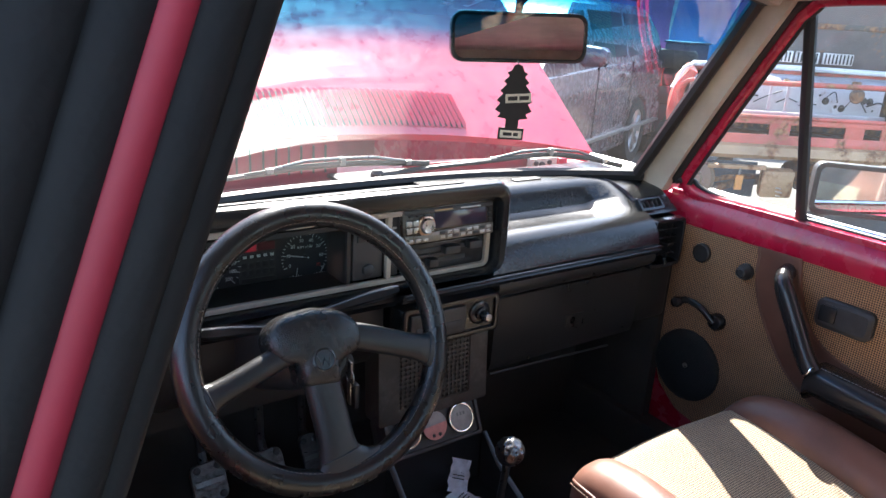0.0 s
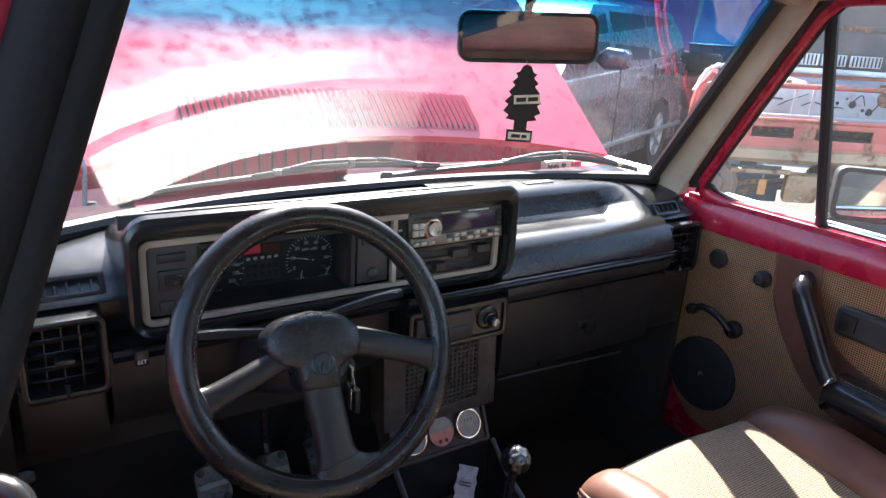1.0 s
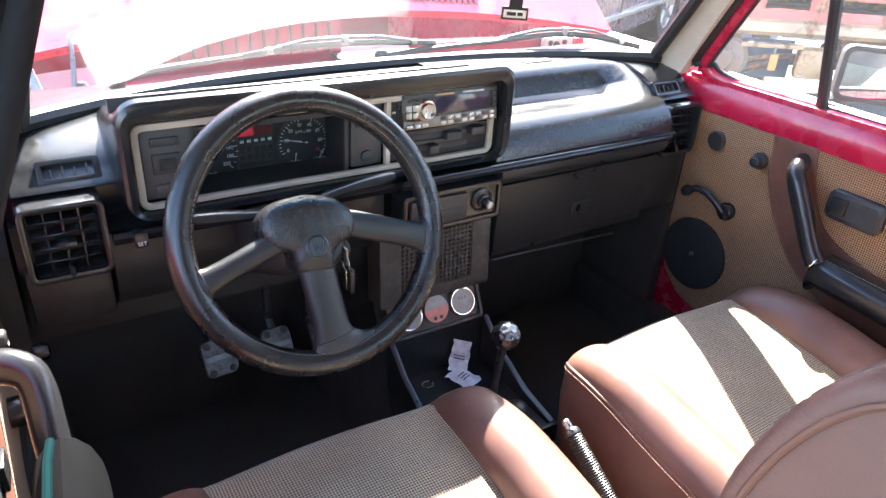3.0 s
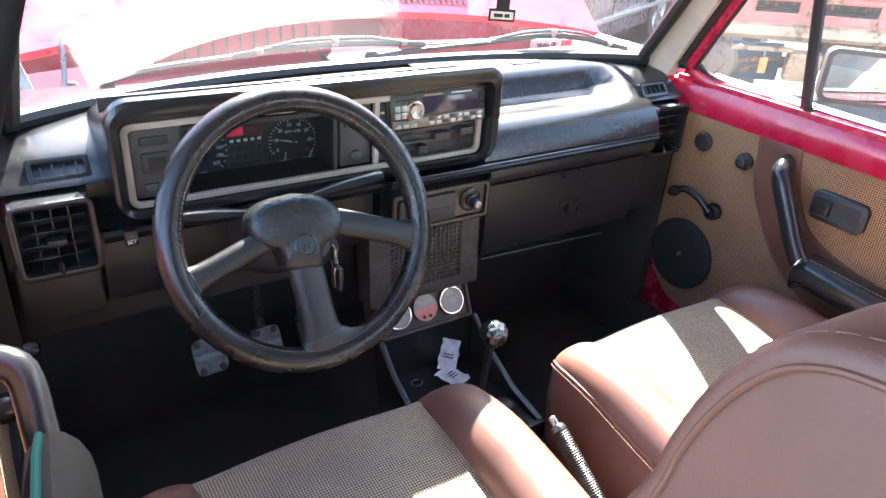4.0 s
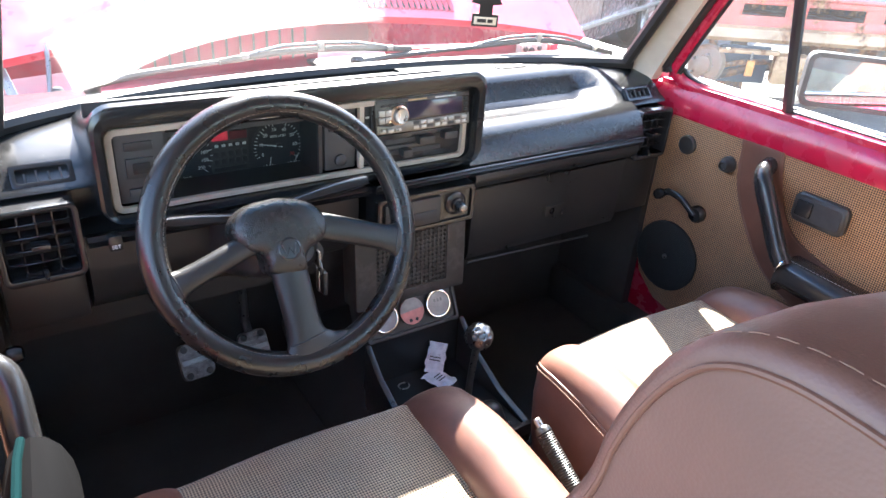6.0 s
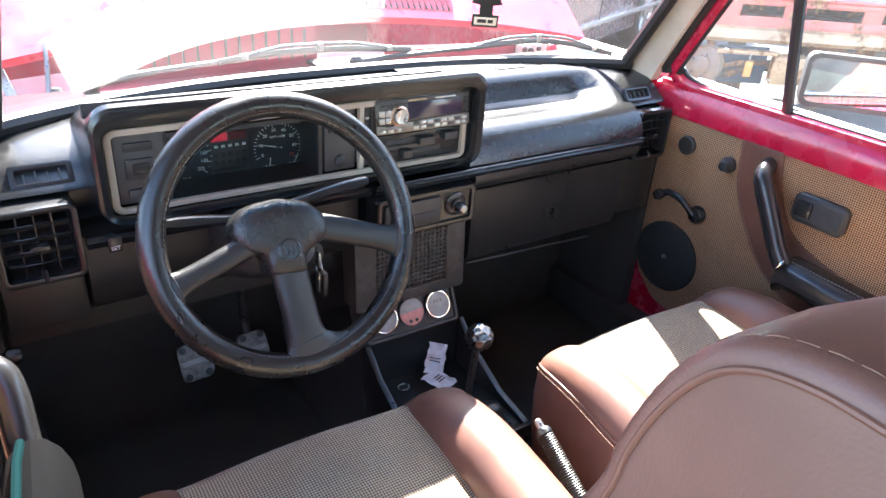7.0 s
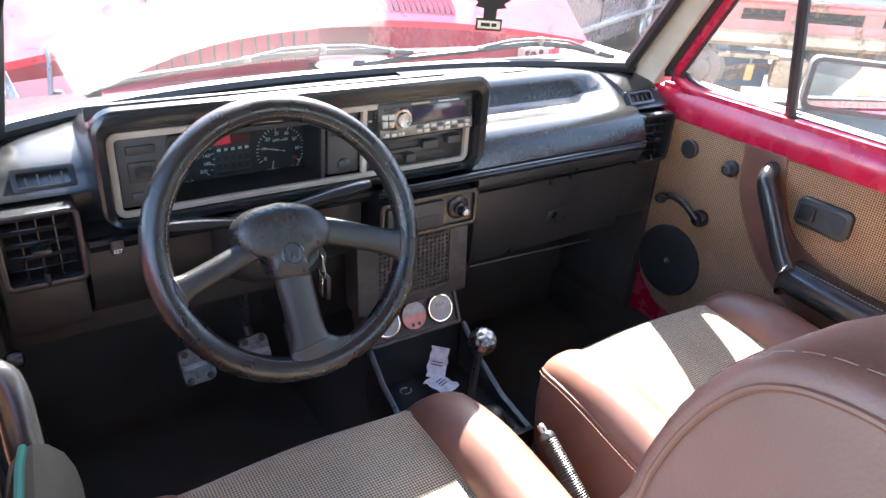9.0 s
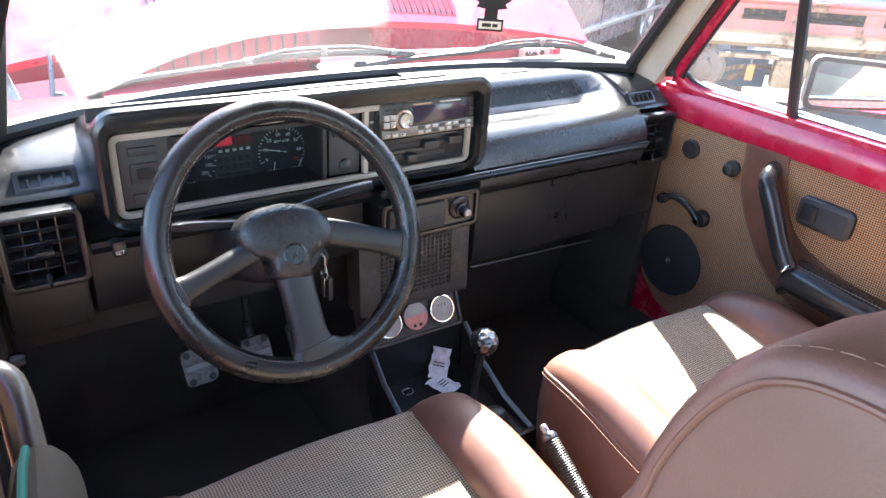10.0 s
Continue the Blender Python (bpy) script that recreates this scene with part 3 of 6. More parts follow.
    part("slider_bank", box(-0.116, -0.099, 0.178, 0.24, 0.843, 0.941, 0.002), BLACK, d)
    for k in range(6):
        part("slider_mark", box(-0.111, -0.105, 0.1765, 0.179, 0.865 + k * 0.011, 0.868 + k * 0.011), WHITE_INK if k % 2 else GREY, d)
    # instrument cluster
    cl = thing("instrument_cluster", "black twin-dial instrument cluster behind clear lens", "instrument panel", at=(-0.004, 0, -0.008))
    part("face", box(-0.405, -0.178, 0.252, 0.258, 0.835, 0.945), DIAL, cl)
    part("shade", frame_ring([(-0.405, 0.943), (-0.178, 0.943), (-0.178, 0.841), (-0.405, 0.841)], [(-0.400, 0.936), (-0.184, 0.936), (-0.184, 0.846), (-0.400, 0.846)], "y", 0.18, 0.25), BLACK, cl)
    part("lens", box(-0.402, -0.182, 0.186, 0.1875, 0.845, 0.938), LENS, cl)
    for name, cx, top, step, a0, a1, nums in (("tachometer", -0.221, 7, 4, 205, -35, ["0", "10", "20", "30", "40", "50", "60", "70"]), ("speedometer", -0.362, 11, 2, 225, -40, ["", "20", "", "60", "", "100", "", "140", "160", "180", "200"])):
        g = part(name, lathe([(0.042, 0), (0.042, 0.001), (0.040, 0.0012)], 32, facing((cx, 0.252, 0.876), (0, -1, 0))), DIAL, cl)
        n = len(nums) - 1
        ticks = bmesh.new()
        for i in range(n * step + 1):
            a = radians(a0 + (a1 - a0) * i / (n * step))
            r0, r1 = (0.0325 if i % step == 0 else 0.0355), 0.039
            tube([(cx + r0 * math.cos(a), 0.2500, 0.876 + r0 * math.sin(a)), (cx + r1 * math.cos(a), 0.2500, 0.876 + r1 * math.sin(a))], 0.00055, 4, ticks)
        part("scale", ticks, WHITE_INK, g)
        for i, s in enumerate(nums):
            if s:
                a = radians(a0 + (a1 - a0) * i / n)
                letters("numeral", s, 0.0075, Matrix.Translation((cx + 0.0275 * math.cos(a), 0.2503, 0.876 + 0.0275 * math.sin(a))) @ pose(0, 0, 0, 90), WHITE_INK if s != "70" else RED_INK, g)
        na = radians(167 if name[0] == "t" else 228)
        part("needle", tube([(cx - 0.006 * math.cos(na), 0.248, 0.876 - 0.006 * math.sin(na)), (cx + 0.032 * math.cos(na), 0.248, 0.876 + 0.032 * math.sin(na))], [0.0012, 0.0006], 6), WHITE_INK, g)
        part("needle_cap", lathe([(0.005, 0), (0.005, 0.003), (0.003, 0.004)], 14, facing((cx, 0.251, 0.876), (0, -1, 0))), BLACK, g)
        letters("unit", "RPM x100" if name[0] == "t" else "km/h", 0.006, Matrix.Translation((cx, 0.2503, 0.892 if name[0] == "t" else 0.846)) @ pose(0, 0, 0, 90), WHITE_INK, g)
    for cx, a in ((-0.236, 80), (-0.196, 60)):
        g = part("small_gauge", box(cx - 0.013, cx + 0.013, 0.2505, 0.2525, 0.842, 0.860), DIAL, cl)
        part("needle", tube([(cx, 0.249, 0.846), (cx + 0.014 * math.cos(radians(a)), 0.249, 0.846 + 0.014 * math.sin(radians(a)))], 0.0008, 5), WHITE_INK, g)
        for k in range(5):
            part("gauge_mark", box(cx - 0.010 + k * 0.0045, cx - 0.0085 + k * 0.0045, 0.2495, 0.251, 0.843, 0.8465 + 0.0012 * (k % 2)), WHITE_INK, g)
    lamps = part("warning_lamps", box(-0.325, -0.268, 0.250, 0.2525, 0.846, 0.912), GREY, cl)
    part("lamp", box(-0.323, -0.299, 0.2478, 0.2505, 0.897, 0.910, 0.001), RED_LENS, lamps)
    part("lamp", box(-0.297, -0.270, 0.2478, 0.2505, 0.897, 0.910, 0.001), plain("dim_red_lens", (0.12, 0.01, 0.015), 0.3), lamps)
    part("lamp_strip", box(-0.323, -0.270, 0.2478, 0.2505, 0.886, 0.893, 0.001), BLACK, lamps)
    for k in range(5):
        part("lamp_sign", box(-0.320 + k * 0.0105, -0.3145 + k * 0.0105, 0.2468, 0.248, 0.8875, 0.8915), WHITE_INK, lamps)
        for z in (0.872, 0.860):
            part("lamp", box(-0.322 + k * 0.0108, -0.3145 + k * 0.0108, 0.2478, 0.2505, z, z + 0.008, 0.001), BLACK, lamps)
    part("lamp_strip", box(-0.323, -0.272, 0.2478, 0.2505, 0.849, 0.855, 0.001), BLACK, lamps)

    # heater controls under the radio
    h = thing("heater_controls", "black sliding heater controls below the radio", "heater control")
    part("plate", box(-0.097, 0.068, 0.176, 0.20, 0.842, 0.889, 0.002), GLOSS, h)
    for z, x0, x1 in ((0.877, -0.075, 0.055), (0.858, -0.08, 0.03)):
        part("slot", box(x0, x1, 0.1745, 0.177, z - 0.004, z + 0.004, 0.001), DIAL, h)
    for x, z, w in ((-0.02, 0.876, 0.030), (0.028, 0.879, 0.026), (-0.05, 0.858, 0.018)):
        part("lever", box(x, x + w, 0.160, 0.177, z - 0.006, z + 0.007, 0.003), BLACK, h)
    part("lever_plate", box(-0.085, 0.0, 0.172, 0.176, 0.866, 0.871, 0.001), GREY, h)

    # centre stack: ashtray and lighter, then speaker panel
    st = thing("centre_panel", "black ashtray panel with cigarette lighter", "dashboard panel")
    part("body", loft([[(x, y, z) for x, z in rounded(0.200 - k, 0.074 - k, 0.008, 3, 0.0, 0.752)] for y, k in ((0.26, 0), (0.163, 0), (0.159, 0.005))]), DASH, st)
    part("rim", frame_ring(rounded(0.196, 0.070, 0.008, 3, 0.0, 0.752), rounded(0.180, 0.054, 0.005, 3, 0.0, 0.752), "y", 0.154, 0.160, 0.0018), DASH, st)
    part("ashtray", box(-0.086, 0.024, 0.150, 0.165, 0.728, 0.777, 0.004), BLACK, st)
    part("ashtray_slot", box(-0.076, 0.016, 0.1485, 0.152, 0.738, 0.754, 0.002), DIAL, st)
    part("lighter", lathe([(0.021, 0), (0.021, 0.004), (0.017, 0.006), (0.012, 0.006), (0.012, 0.012), (0.009, 0.013), (0.009, 0.022), (0.007, 0.025)], 22, facing((0.058, 0.160, 0.754), (0, -1, 0))), GLOSS, st)
    part("lighter_tip", lathe([(0.007, 0), (0.007, 0.003), (0.005, 0.004)], 14, facing((0.058, 0.1345, 0.754), (0, -1, 0))), STEEL, st)


build_dash()


def perforated(x0, x1, z0, z1, y, nx, nz, r):
    """A plate with real round holes."""
    bm = bmesh.new()
    dx, dz = (x1 - x0) / nx, (z1 - z0) / nz
    for i in range(nx):
        for k in range(nz):
            cx, cz = x0 + (i + 0.5) * dx, z0 + (k + 0.5) * dz
            sq = [(1, 0), (1, 1), (0, 1), (-1, 1), (-1, 0), (-1, -1), (0, -1), (1, -1)]
            out = ring(bm, [(cx + a * dx / 2, y, cz + b * dz / 2) for a, b in sq])
            rim = ring(bm, [(cx + r * math.cos(math.pi * n / 4), y, cz + r * math.sin(math.pi * n / 4)) for n in range(8)])
            deep = ring(bm, [(cx + r * math.cos(math.pi * n / 4), y + 0.003, cz + r * math.sin(math.pi * n / 4)) for n in range(8)])
            skin(bm, [out, rim, deep], True, False)
    return bm


def build_console():
    s = thing("speaker_panel", "brown-black panel with perforated speaker grille", "speaker")
    m = Matrix.Translation((0.0, 0.195, 0.632)) @ pose(0, 0, 0, -4)
    part("body", moved(frame_ring(rounded(0.232, 0.150, 0.006, 3), rounded(0.150, 0.112, 0.003, 3, -0.0, 0.004), "y", 0.0, 0.05, 0.003), m), CONSOLE, s)
    part("grille", moved(perforated(-0.075, 0.075, -0.052, 0.060, 0.003, 17, 13, 0.0031), m), CONSOLE, s)
    part("back", moved(box(-0.08, 0.08, 0.012, 0.02, -0.06, 0.068), m), DIAL, s)
    c = thing("gauge_pod", "black gauge pod with three round dials", "gauge pod")
    P = Matrix.Translation((-0.004, 0.185, 0.531)) @ pose(0, 0, 0, -27)
    part("body", moved(frame_ring(rounded(0.200, 0.076, 0.008, 3), rounded(0.186, 0.062, 0.004, 3), "y", -0.004, 0.05, 0.002), P), CONSOLE, c)
    part("face", moved(box(-0.097, 0.097, 0.002, 0.03, -0.036, 0.036), P), BLACK, c)
    for k, x in enumerate((-0.058, 0.0, 0.058)):
        F0 = P @ facing((x, 0.002, 0.002), (0, -1, 0))
        g = part("gauge", lathe([(0.026, 0), (0.026, 0.006), (0.022, 0.006)], 28, F0), BLACK if k == 1 else DARK_STEEL, c)
        if k != 1:
            part("chrome_ring", moved(moved(frame_ring([(0.027 * math.cos(a), 0.027 * math.sin(a)) for a in [i * math.pi / 16 for i in range(32)]], [(0.0235 * math.cos(a), 0.0235 * math.sin(a)) for a in [i * math.pi / 16 for i in range(32)]], "z", 0.004, 0.009, 0.001), Matrix.Identity(4)), F0), CHROME, g)
            part("dial", lathe([(0.0235, 0), (0.0235, 0.0068)], 28, F0), GAUGE, g, "silver-grey dial")
            for i in range(3):
                part("dial_mark", moved(box(-0.009 + 0.007 * i, -0.005 + 0.007 * i, 0.004, 0.010, 0.0068, 0.0074), F0), DARK_STEEL, g)
        else:
            part("dial", moved(prism([(0.0255 * math.cos(a), 0.0255 * math.sin(a)) for a in [i * math.pi / 16 for i in range(32)]], "z", 0.004, 0.0068), F0), plain("pink_dial", (0.62, 0.22, 0.20), 0.35), g, "pinkish red blank dial")
            part("dial_top", moved(prism([(0.0253 * math.cos(a), 0.0253 * math.sin(a)) for a in [0.12 + i * (math.pi - 0.1) / 16 for i in range(17)]], "z", 0.0068, 0.0074), F0), GAUGE, g)
            for x2 in (-0.006, 0.007):
                part("hole", lathe([(0.0035, 0.006), (0.0035, 0.0074)], 10, F0 @ pose(x2, -0.017, 0)), DIAL, g)
    t = thing("console_tray", "black open centre console tray", "console")
    for s2 in (-1, 1):
        part("side_wall", prism([(0.17, 0.497), (0.165, 0.36), (-0.06, 0.36), (-0.06, 0.40), (0.03, 0.415), (0.12, 0.455)], "x", s2 * 0.103 - 0.006, s2 * 0.103 + 0.006, 0.002), DASH_LOW, t)
    part("floor", box(-0.1, 0.1, -0.06, 0.19, 0.385, 0.395), DASH_LOW, t)
    part("back_wall", box(-0.1, 0.1, 0.176, 0.186, 0.39, 0.505), DASH_LOW, t)
    part("front_wall", box(-0.1, 0.1, -0.066, -0.056, 0.385, 0.41, 0.002), DASH_LOW, t)
    coin = thing("coin", "thin brass ring lying in console tray", "ring")
    part("band", tube([(-0.037 + 0.011 * math.cos(a), 0.145 + 0.009 * math.sin(a), 0.3965) for a in [i * math.pi / 10 for i in range(20)]], 0.0014, 6, None, True), STEEL, coin)
    for k, (x, y, z, rz, w, h) in enumerate(((0.026, 0.122, 0.398, 25, 0.055, 0.05), (0.045, 0.165, 0.42, -35, 0.036, 0.06))):
        pp = thing("paper_scrap", "crumpled white paper slip in console tray", "paper", "paper scraps")
        bm = bmesh.new()
        n = 7
        random.seed(5 + k)
        grid = [[bm.verts.new((w * (i / n - 0.5) * (1 + 0.12 * random.uniform(-1, 1)), h * (j / n - 0.5), 0.004 + random.uniform(0, 0.006) + 0.5 * k * h * abs(j / n - 0.4))) for i in range(n + 1)] for j in range(n + 1)]
        skin(bm, grid, False, False)
        me = part("sheet", moved(bm, pose(x, y, z, 12 + 40 * k, 8, rz)), PAPER, pp)
        for i in range(3):
            part("print_line", moved(box(-0.012, 0.010, -0.006 + 0.006 * i, -0.004 + 0.006 * i, 0.0118, 0.0124), pose(x, y, z, 12 + 40 * k, 8, rz)), GREY, pp)


build_console()


# ---- radio ----
def build_radio():
    r = thing("car_radio", "silver-faced car stereo with black display", "car radio")
    m = Matrix.Translation((-0.012, 0.171, 0.922)) @ pose(0, 0, 0, -7)
    part("body", moved(box(-0.091, 0.091, 0.004, 0.10, -0.028, 0.028, 0.002), m), BLACK, r)
    part("faceplate", moved(box(-0.0885, 0.0885, -0.006, 0.005, -0.0275, 0.0275, 0.0025), m), plastic("radio_face", (0.045, 0.036, 0.030), 0.25, 1500, 0.1), r)
    part("display", moved(box(-0.032, 0.072, -0.0078, -0.005, -0.006, 0.019, 0.001), m), plain("display", (0.035, 0.03, 0.05), 0.12), r, "dark glossy display")
    part("top_strip", moved(box(-0.086, 0.086, -0.0076, -0.005, 0.020, 0.026, 0.001), m), GREY, r)
    part("brand_bar", moved(box(-0.03, 0.004, -0.0083, -0.0072, 0.0215, 0.0238), m), plain("gold_ink", (0.5, 0.32, 0.16), 0.4), r)
    part("brand_bar", moved(box(0.02, 0.06, -0.0083, -0.0072, 0.0215, 0.0235), m), WHITE_INK, r)
    knob = part("volume_knob", moved(lathe([(0.0125, 0), (0.0125, 0.008), (0.011, 0.010), (0.004, 0.009)], 26, facing((-0.046, -0.005, 0.0), (0, -1, 0))), m), STEEL, r, "copper-tinged silver knob")
    part("knob_ring", moved(lathe([(0.0165, 0), (0.0165, 0.003), (0.0135, 0.004)], 26, facing((-0.046, -0.005, 0.0), (0, -1, 0))), m), metal("copper_ring", (0.55, 0.36, 0.26), 0.3), knob)
    for i in range(2):
        for j in range(2):
            part("button", moved(box(-0.083 + i * 0.0115, -0.0725 + i * 0.0115, -0.009, -0.005, -0.010 + j * 0.011, -0.0005 + j * 0.011, 0.0012), m), STEEL, r)
    part("swoosh", moved(prism([(-0.087, -0.012), (-0.06, -0.015), (-0.03, -0.0105), (0.086, -0.0085), (0.086, -0.026), (-0.087, -0.026)], "y", -0.0085, -0.005, 0.0008), m), metal("swoosh", (0.22, 0.20, 0.18), 0.35), r)
    for i in range(8):
        for j in range(2):
            part("button", moved(box(-0.022 + i * 0.0132, -0.012 + i * 0.0132, -0.0105, -0.008, -0.0165 - j * 0.007, -0.0115 - j * 0.007, 0.0012), m), STEEL if (i + j) % 3 else GREY, r)
    for i in range(3):
        part("button", moved(box(-0.083 + i * 0.014, -0.0725 + i * 0.014, -0.0105, -0.008, -0.024, -0.019, 0.0012), m), STEEL, r)
        part("button", moved(box(0.0765, 0.0835, -0.0095, -0.005, 0.0115 - i * 0.0085, 0.0175 - i * 0.0085, 0.001), m), BLACK, r)
        part("button", moved(box(-0.078 + i * 0.014, -0.067 + i * 0.014, -0.0088, -0.005, 0.0155, 0.0185, 0.0008), m), BLACK, r)


build_radio()


# ---- air vents ----
def build_vents():
    for s in (-1, 1):
        v = thing("air_vent", "square black air vent with thin louvres", "air vent", "dashboard air vents")
        cx, w = s * 0.574, 0.100
        part("frame", frame_ring(rounded(w, 0.108, 0.012, 3, cx, 0.805), rounded(w - 0.016, 0.091, 0.005, 3, cx, 0.806), "y", 0.178, 0.235, 0.003), VENT, v)
        part("back", box(cx - 0.045, cx + 0.045, 0.230, 0.236, 0.755, 0.855), DIAL, v)
        for k in range(4):
            z = 0.779 + k * 0.0185
            part("blade", moved(box(cx - 0.039, cx + 0.039, -0.010, 0.010, -0.0011, 0.0011, 0.0006, 1), pose(0, 0.198, z, 10)), VENT, v)
        for k in range(3):
            x = cx - 0.020 + k * 0.020
            part("fin", box(x - 0.0009, x + 0.0009, 0.190, 0.212, 0.764, 0.850), VENT, v)
        part("tab", box(cx - 0.011, cx + 0.011, 0.172, 0.195, 0.800, 0.809, 0.002), GLOSS, v)
        part("wheel", lathe([(0.010, -0.003), (0.012, 0), (0.010, 0.003)], 16, facing((cx, 0.188, 0.760), (1, 0, 0))), VENT, v)
        d = thing("demister_vent", "small slotted side window demister vent", "air vent", "demister vents")
        cx = s * 0.553
        m = Matrix.Translation((cx, 0.2265, 0.882)) @ pose(0, 0, 0, -40)
        part("frame", moved(frame_ring(rounded(0.074, 0.032, 0.004, 3), rounded(0.060, 0.018, 0.002, 3), "y", -0.006, 0.012, 0.0015), m), VENT, d)
        part("back", moved(box(-0.033, 0.033, 0.006, 0.011, -0.012, 0.012), m), DIAL, d)
        for k in range(4):
            part("fin", moved(box(-0.0215 + k * 0.014, -0.0195 + k * 0.014, -0.003, 0.008, -0.009, 0.004 + 0.003 * (k % 2)), m), GREY, d)
    lid = thing("screen_vent", "slim demister slot on dash top", "air vent")
    part("slot", box(0.29, 0.36, 0.362, 0.380, 0.9215, 0.9235, 0.001), DIAL, lid)
    sw = thing("set_switch", "small black switch marked SET", "switch")
    part("body", box(-0.497, -0.480, 0.163, 0.180, 0.786, 0.808, 0.002), GLOSS, sw)
    letters("word", "SET", 0.0075, Matrix.Translation((-0.4885, 0.1625, 0.792)) @ pose(0, 0, 0, 90), WHITE_INK, sw)


build_vents()


# ---- steering wheel ----
THREAD_WHEEL = plain("wheel_thread", (0.16, 0.125, 0.10), 0.7)
WC = Vector((-0.306, 0.012, 0.840))
WM = Matrix.Translation(WC) @ pose(0, 0, 0, 65, 0, 0)  # z along the column towards the driver, y up the wheel


def build_wheel():
    w = thing("steering_wheel", "three-spoke steering wheel in worn black leather", "steering wheel")
    R, r = 0.1655, 0.0165
    rim = [(R * math.cos(a), R * math.sin(a), 0) for a in [i * math.pi / 36 for i in range(72)]]
    part("rim", moved(tube(rim, r, 16, None, True), WM), WHEEL, w)
    stitches_pts = [WM @ Vector(((R - r * 0.72) * math.cos(a), (R - r * 0.72) * math.sin(a), r * 0.72)) for a in [i * math.pi / 60 for i in range(121)]]
    stitches("stitching", stitches_pts, 0.0005, 0.0060, THREAD_WHEEL, w)

    def spoke(stations):
        """A padded arm that flares into the rim; stations: x, y and half width from the hub outwards."""
        rows = []
        line = curve_pts(stations, 18)
        for i, p in enumerate(line):
            ahead, behind = line[min(i + 1, len(line) - 1)], line[max(i - 1, 0)]
            way = Vector((ahead.x - behind.x, ahead.y - behind.y, 0)).normalized()
            t = i / (len(line) - 1)
            sec = [(p.z * math.cos(e), 0.0125 * abs(math.sin(e)) ** 0.8 * (1 if math.sin(e) > 0 else -1)) for e in [k * math.pi / 9 for k in range(18)]]
            rows.append([(p.x - q * way.y, p.y + q * way.x, 0.007 - 0.007 * t + h) for q, h in sec])
        arm = part("spoke", moved(loft(rows), WM), PAD, w)
        mid = rows[int(len(rows) * 0.62)]
        part("sleeve_seam", moved(tube([(x, y, z + 0.0006) for x, y, z in mid[1:9]], 0.0011, 6), WM), DIAL, arm)

    spoke([(-0.030, 0.004, 0.0150), (-0.0635, -0.005, 0.0145), (-0.137, -0.029, 0.0155), (-0.150, -0.033, 0.0255), (-0.158, -0.035, 0.040)])
    spoke([(0.015, 0.008, 0.0180), (0.049, 0.0, 0.0180), (0.132, -0.031, 0.0180), (0.147, -0.036, 0.0300), (0.156, -0.039, 0.044)])
    spoke([(-0.013, -0.020, 0.0240), (-0.011, -0.049, 0.0240), (-0.006, -0.122, 0.0245), (-0.003, -0.143, 0.0360), (0.0, -0.156, 0.062)])
    # horn pad: a broad shield with a tongue over the lower spoke
    mx, my = -0.012, 0.002
    shield = [(-0.0104, 0.0483), (0.0248, 0.0388), (0.0445, 0.0221), (0.0499, 0.0026), (0.0420, -0.0127), (0.0215, -0.0222), (0.0125, -0.0320), (0.0090, -0.0500), (-0.0150, -0.0500), (-0.0380, -0.0440), (-0.0405, -0.0300), (-0.0450, -0.0180), (-0.0640, -0.0085), (-0.0740, 0.0090), (-0.0730, 0.0248), (-0.0620, 0.0378), (-0.0430, 0.0457)]
    ol = [(p.x, p.y) for p in curve_pts([(x, y, 0) for x, y in shield + shield[:1]], 68)][:-1]
    rows = [[(mx + (x - mx) * k, my + (y - my) * k, z) for x, y in ol] for k, z in ((0.90, -0.032), (0.98, -0.020), (1.0, -0.006), (0.995, 0.006), (0.965, 0.0135), (0.91, 0.0180), (0.82, 0.0212), (0.65, 0.0238), (0.4, 0.0255), (0.15, 0.026))]
    part("horn_pad", moved(loft(rows), WM), HUB, w, "grained black horn pad")
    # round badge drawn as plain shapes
    em = part("badge", moved(lathe([(0.0150, 0.0185), (0.0150, 0.0262), (0.0128, 0.0272), (0.0120, 0.0262)], 28, pose(mx, -0.0165, 0)), WM), GLOSS, w)
    part("badge_mark", moved(tube([(mx - 0.009, -0.0095, 0.0266), (mx - 0.0045, -0.0245, 0.0266), (mx, -0.0145, 0.0266), (mx + 0.0045, -0.0245, 0.0266), (mx + 0.009, -0.0095, 0.0266)], 0.0010, 5), WM), GREY, em)
    c = thing("steering_column", "black steering column shroud with stalks", "steering column")
    part("shroud", moved(loft([[(x * k, y * k * 1.1 - 0.006, z) for x, y in rounded(0.10, 0.085, 0.025, 4)] for k, z in ((0.8, -0.025), (1.0, -0.04), (1.05, -0.13), (1.0, -0.24))]), WM), BLACK, c)
    for pts in (((-0.335, 0.075, 0.842), (-0.39, 0.070, 0.853), (-0.448, 0.064, 0.862)), ((-0.275, 0.085, 0.848), (-0.225, 0.080, 0.858), (-0.163, 0.074, 0.868))):
        part("stalk", tube(curve_pts(pts, 10), [0.007, 0.008, 0.009, 0.0095, 0.010, 0.011, 0.012, 0.0125, 0.0125, 0.012, 0.009], 10, None, False, 0.75), GLOSS, c)
    part("ignition_lock", moved(lathe([(0.016, -0.10), (0.016, -0.05), (0.012, -0.048)], 18, pose(0.045, -0.034, 0)), WM), BLACK, c)
    k = thing("key_bunch", "car key with small bunch hanging from ignition", "keys")
    p0 = WM @ Vector((0.045, -0.036, -0.046))
    part("key", box(p0.x - 0.0015, p0.x + 0.0015, p0.y - 0.020, p0.y + 0.006, p0.z - 0.012, p0.z + 0.012, 0.001), STEEL, k)
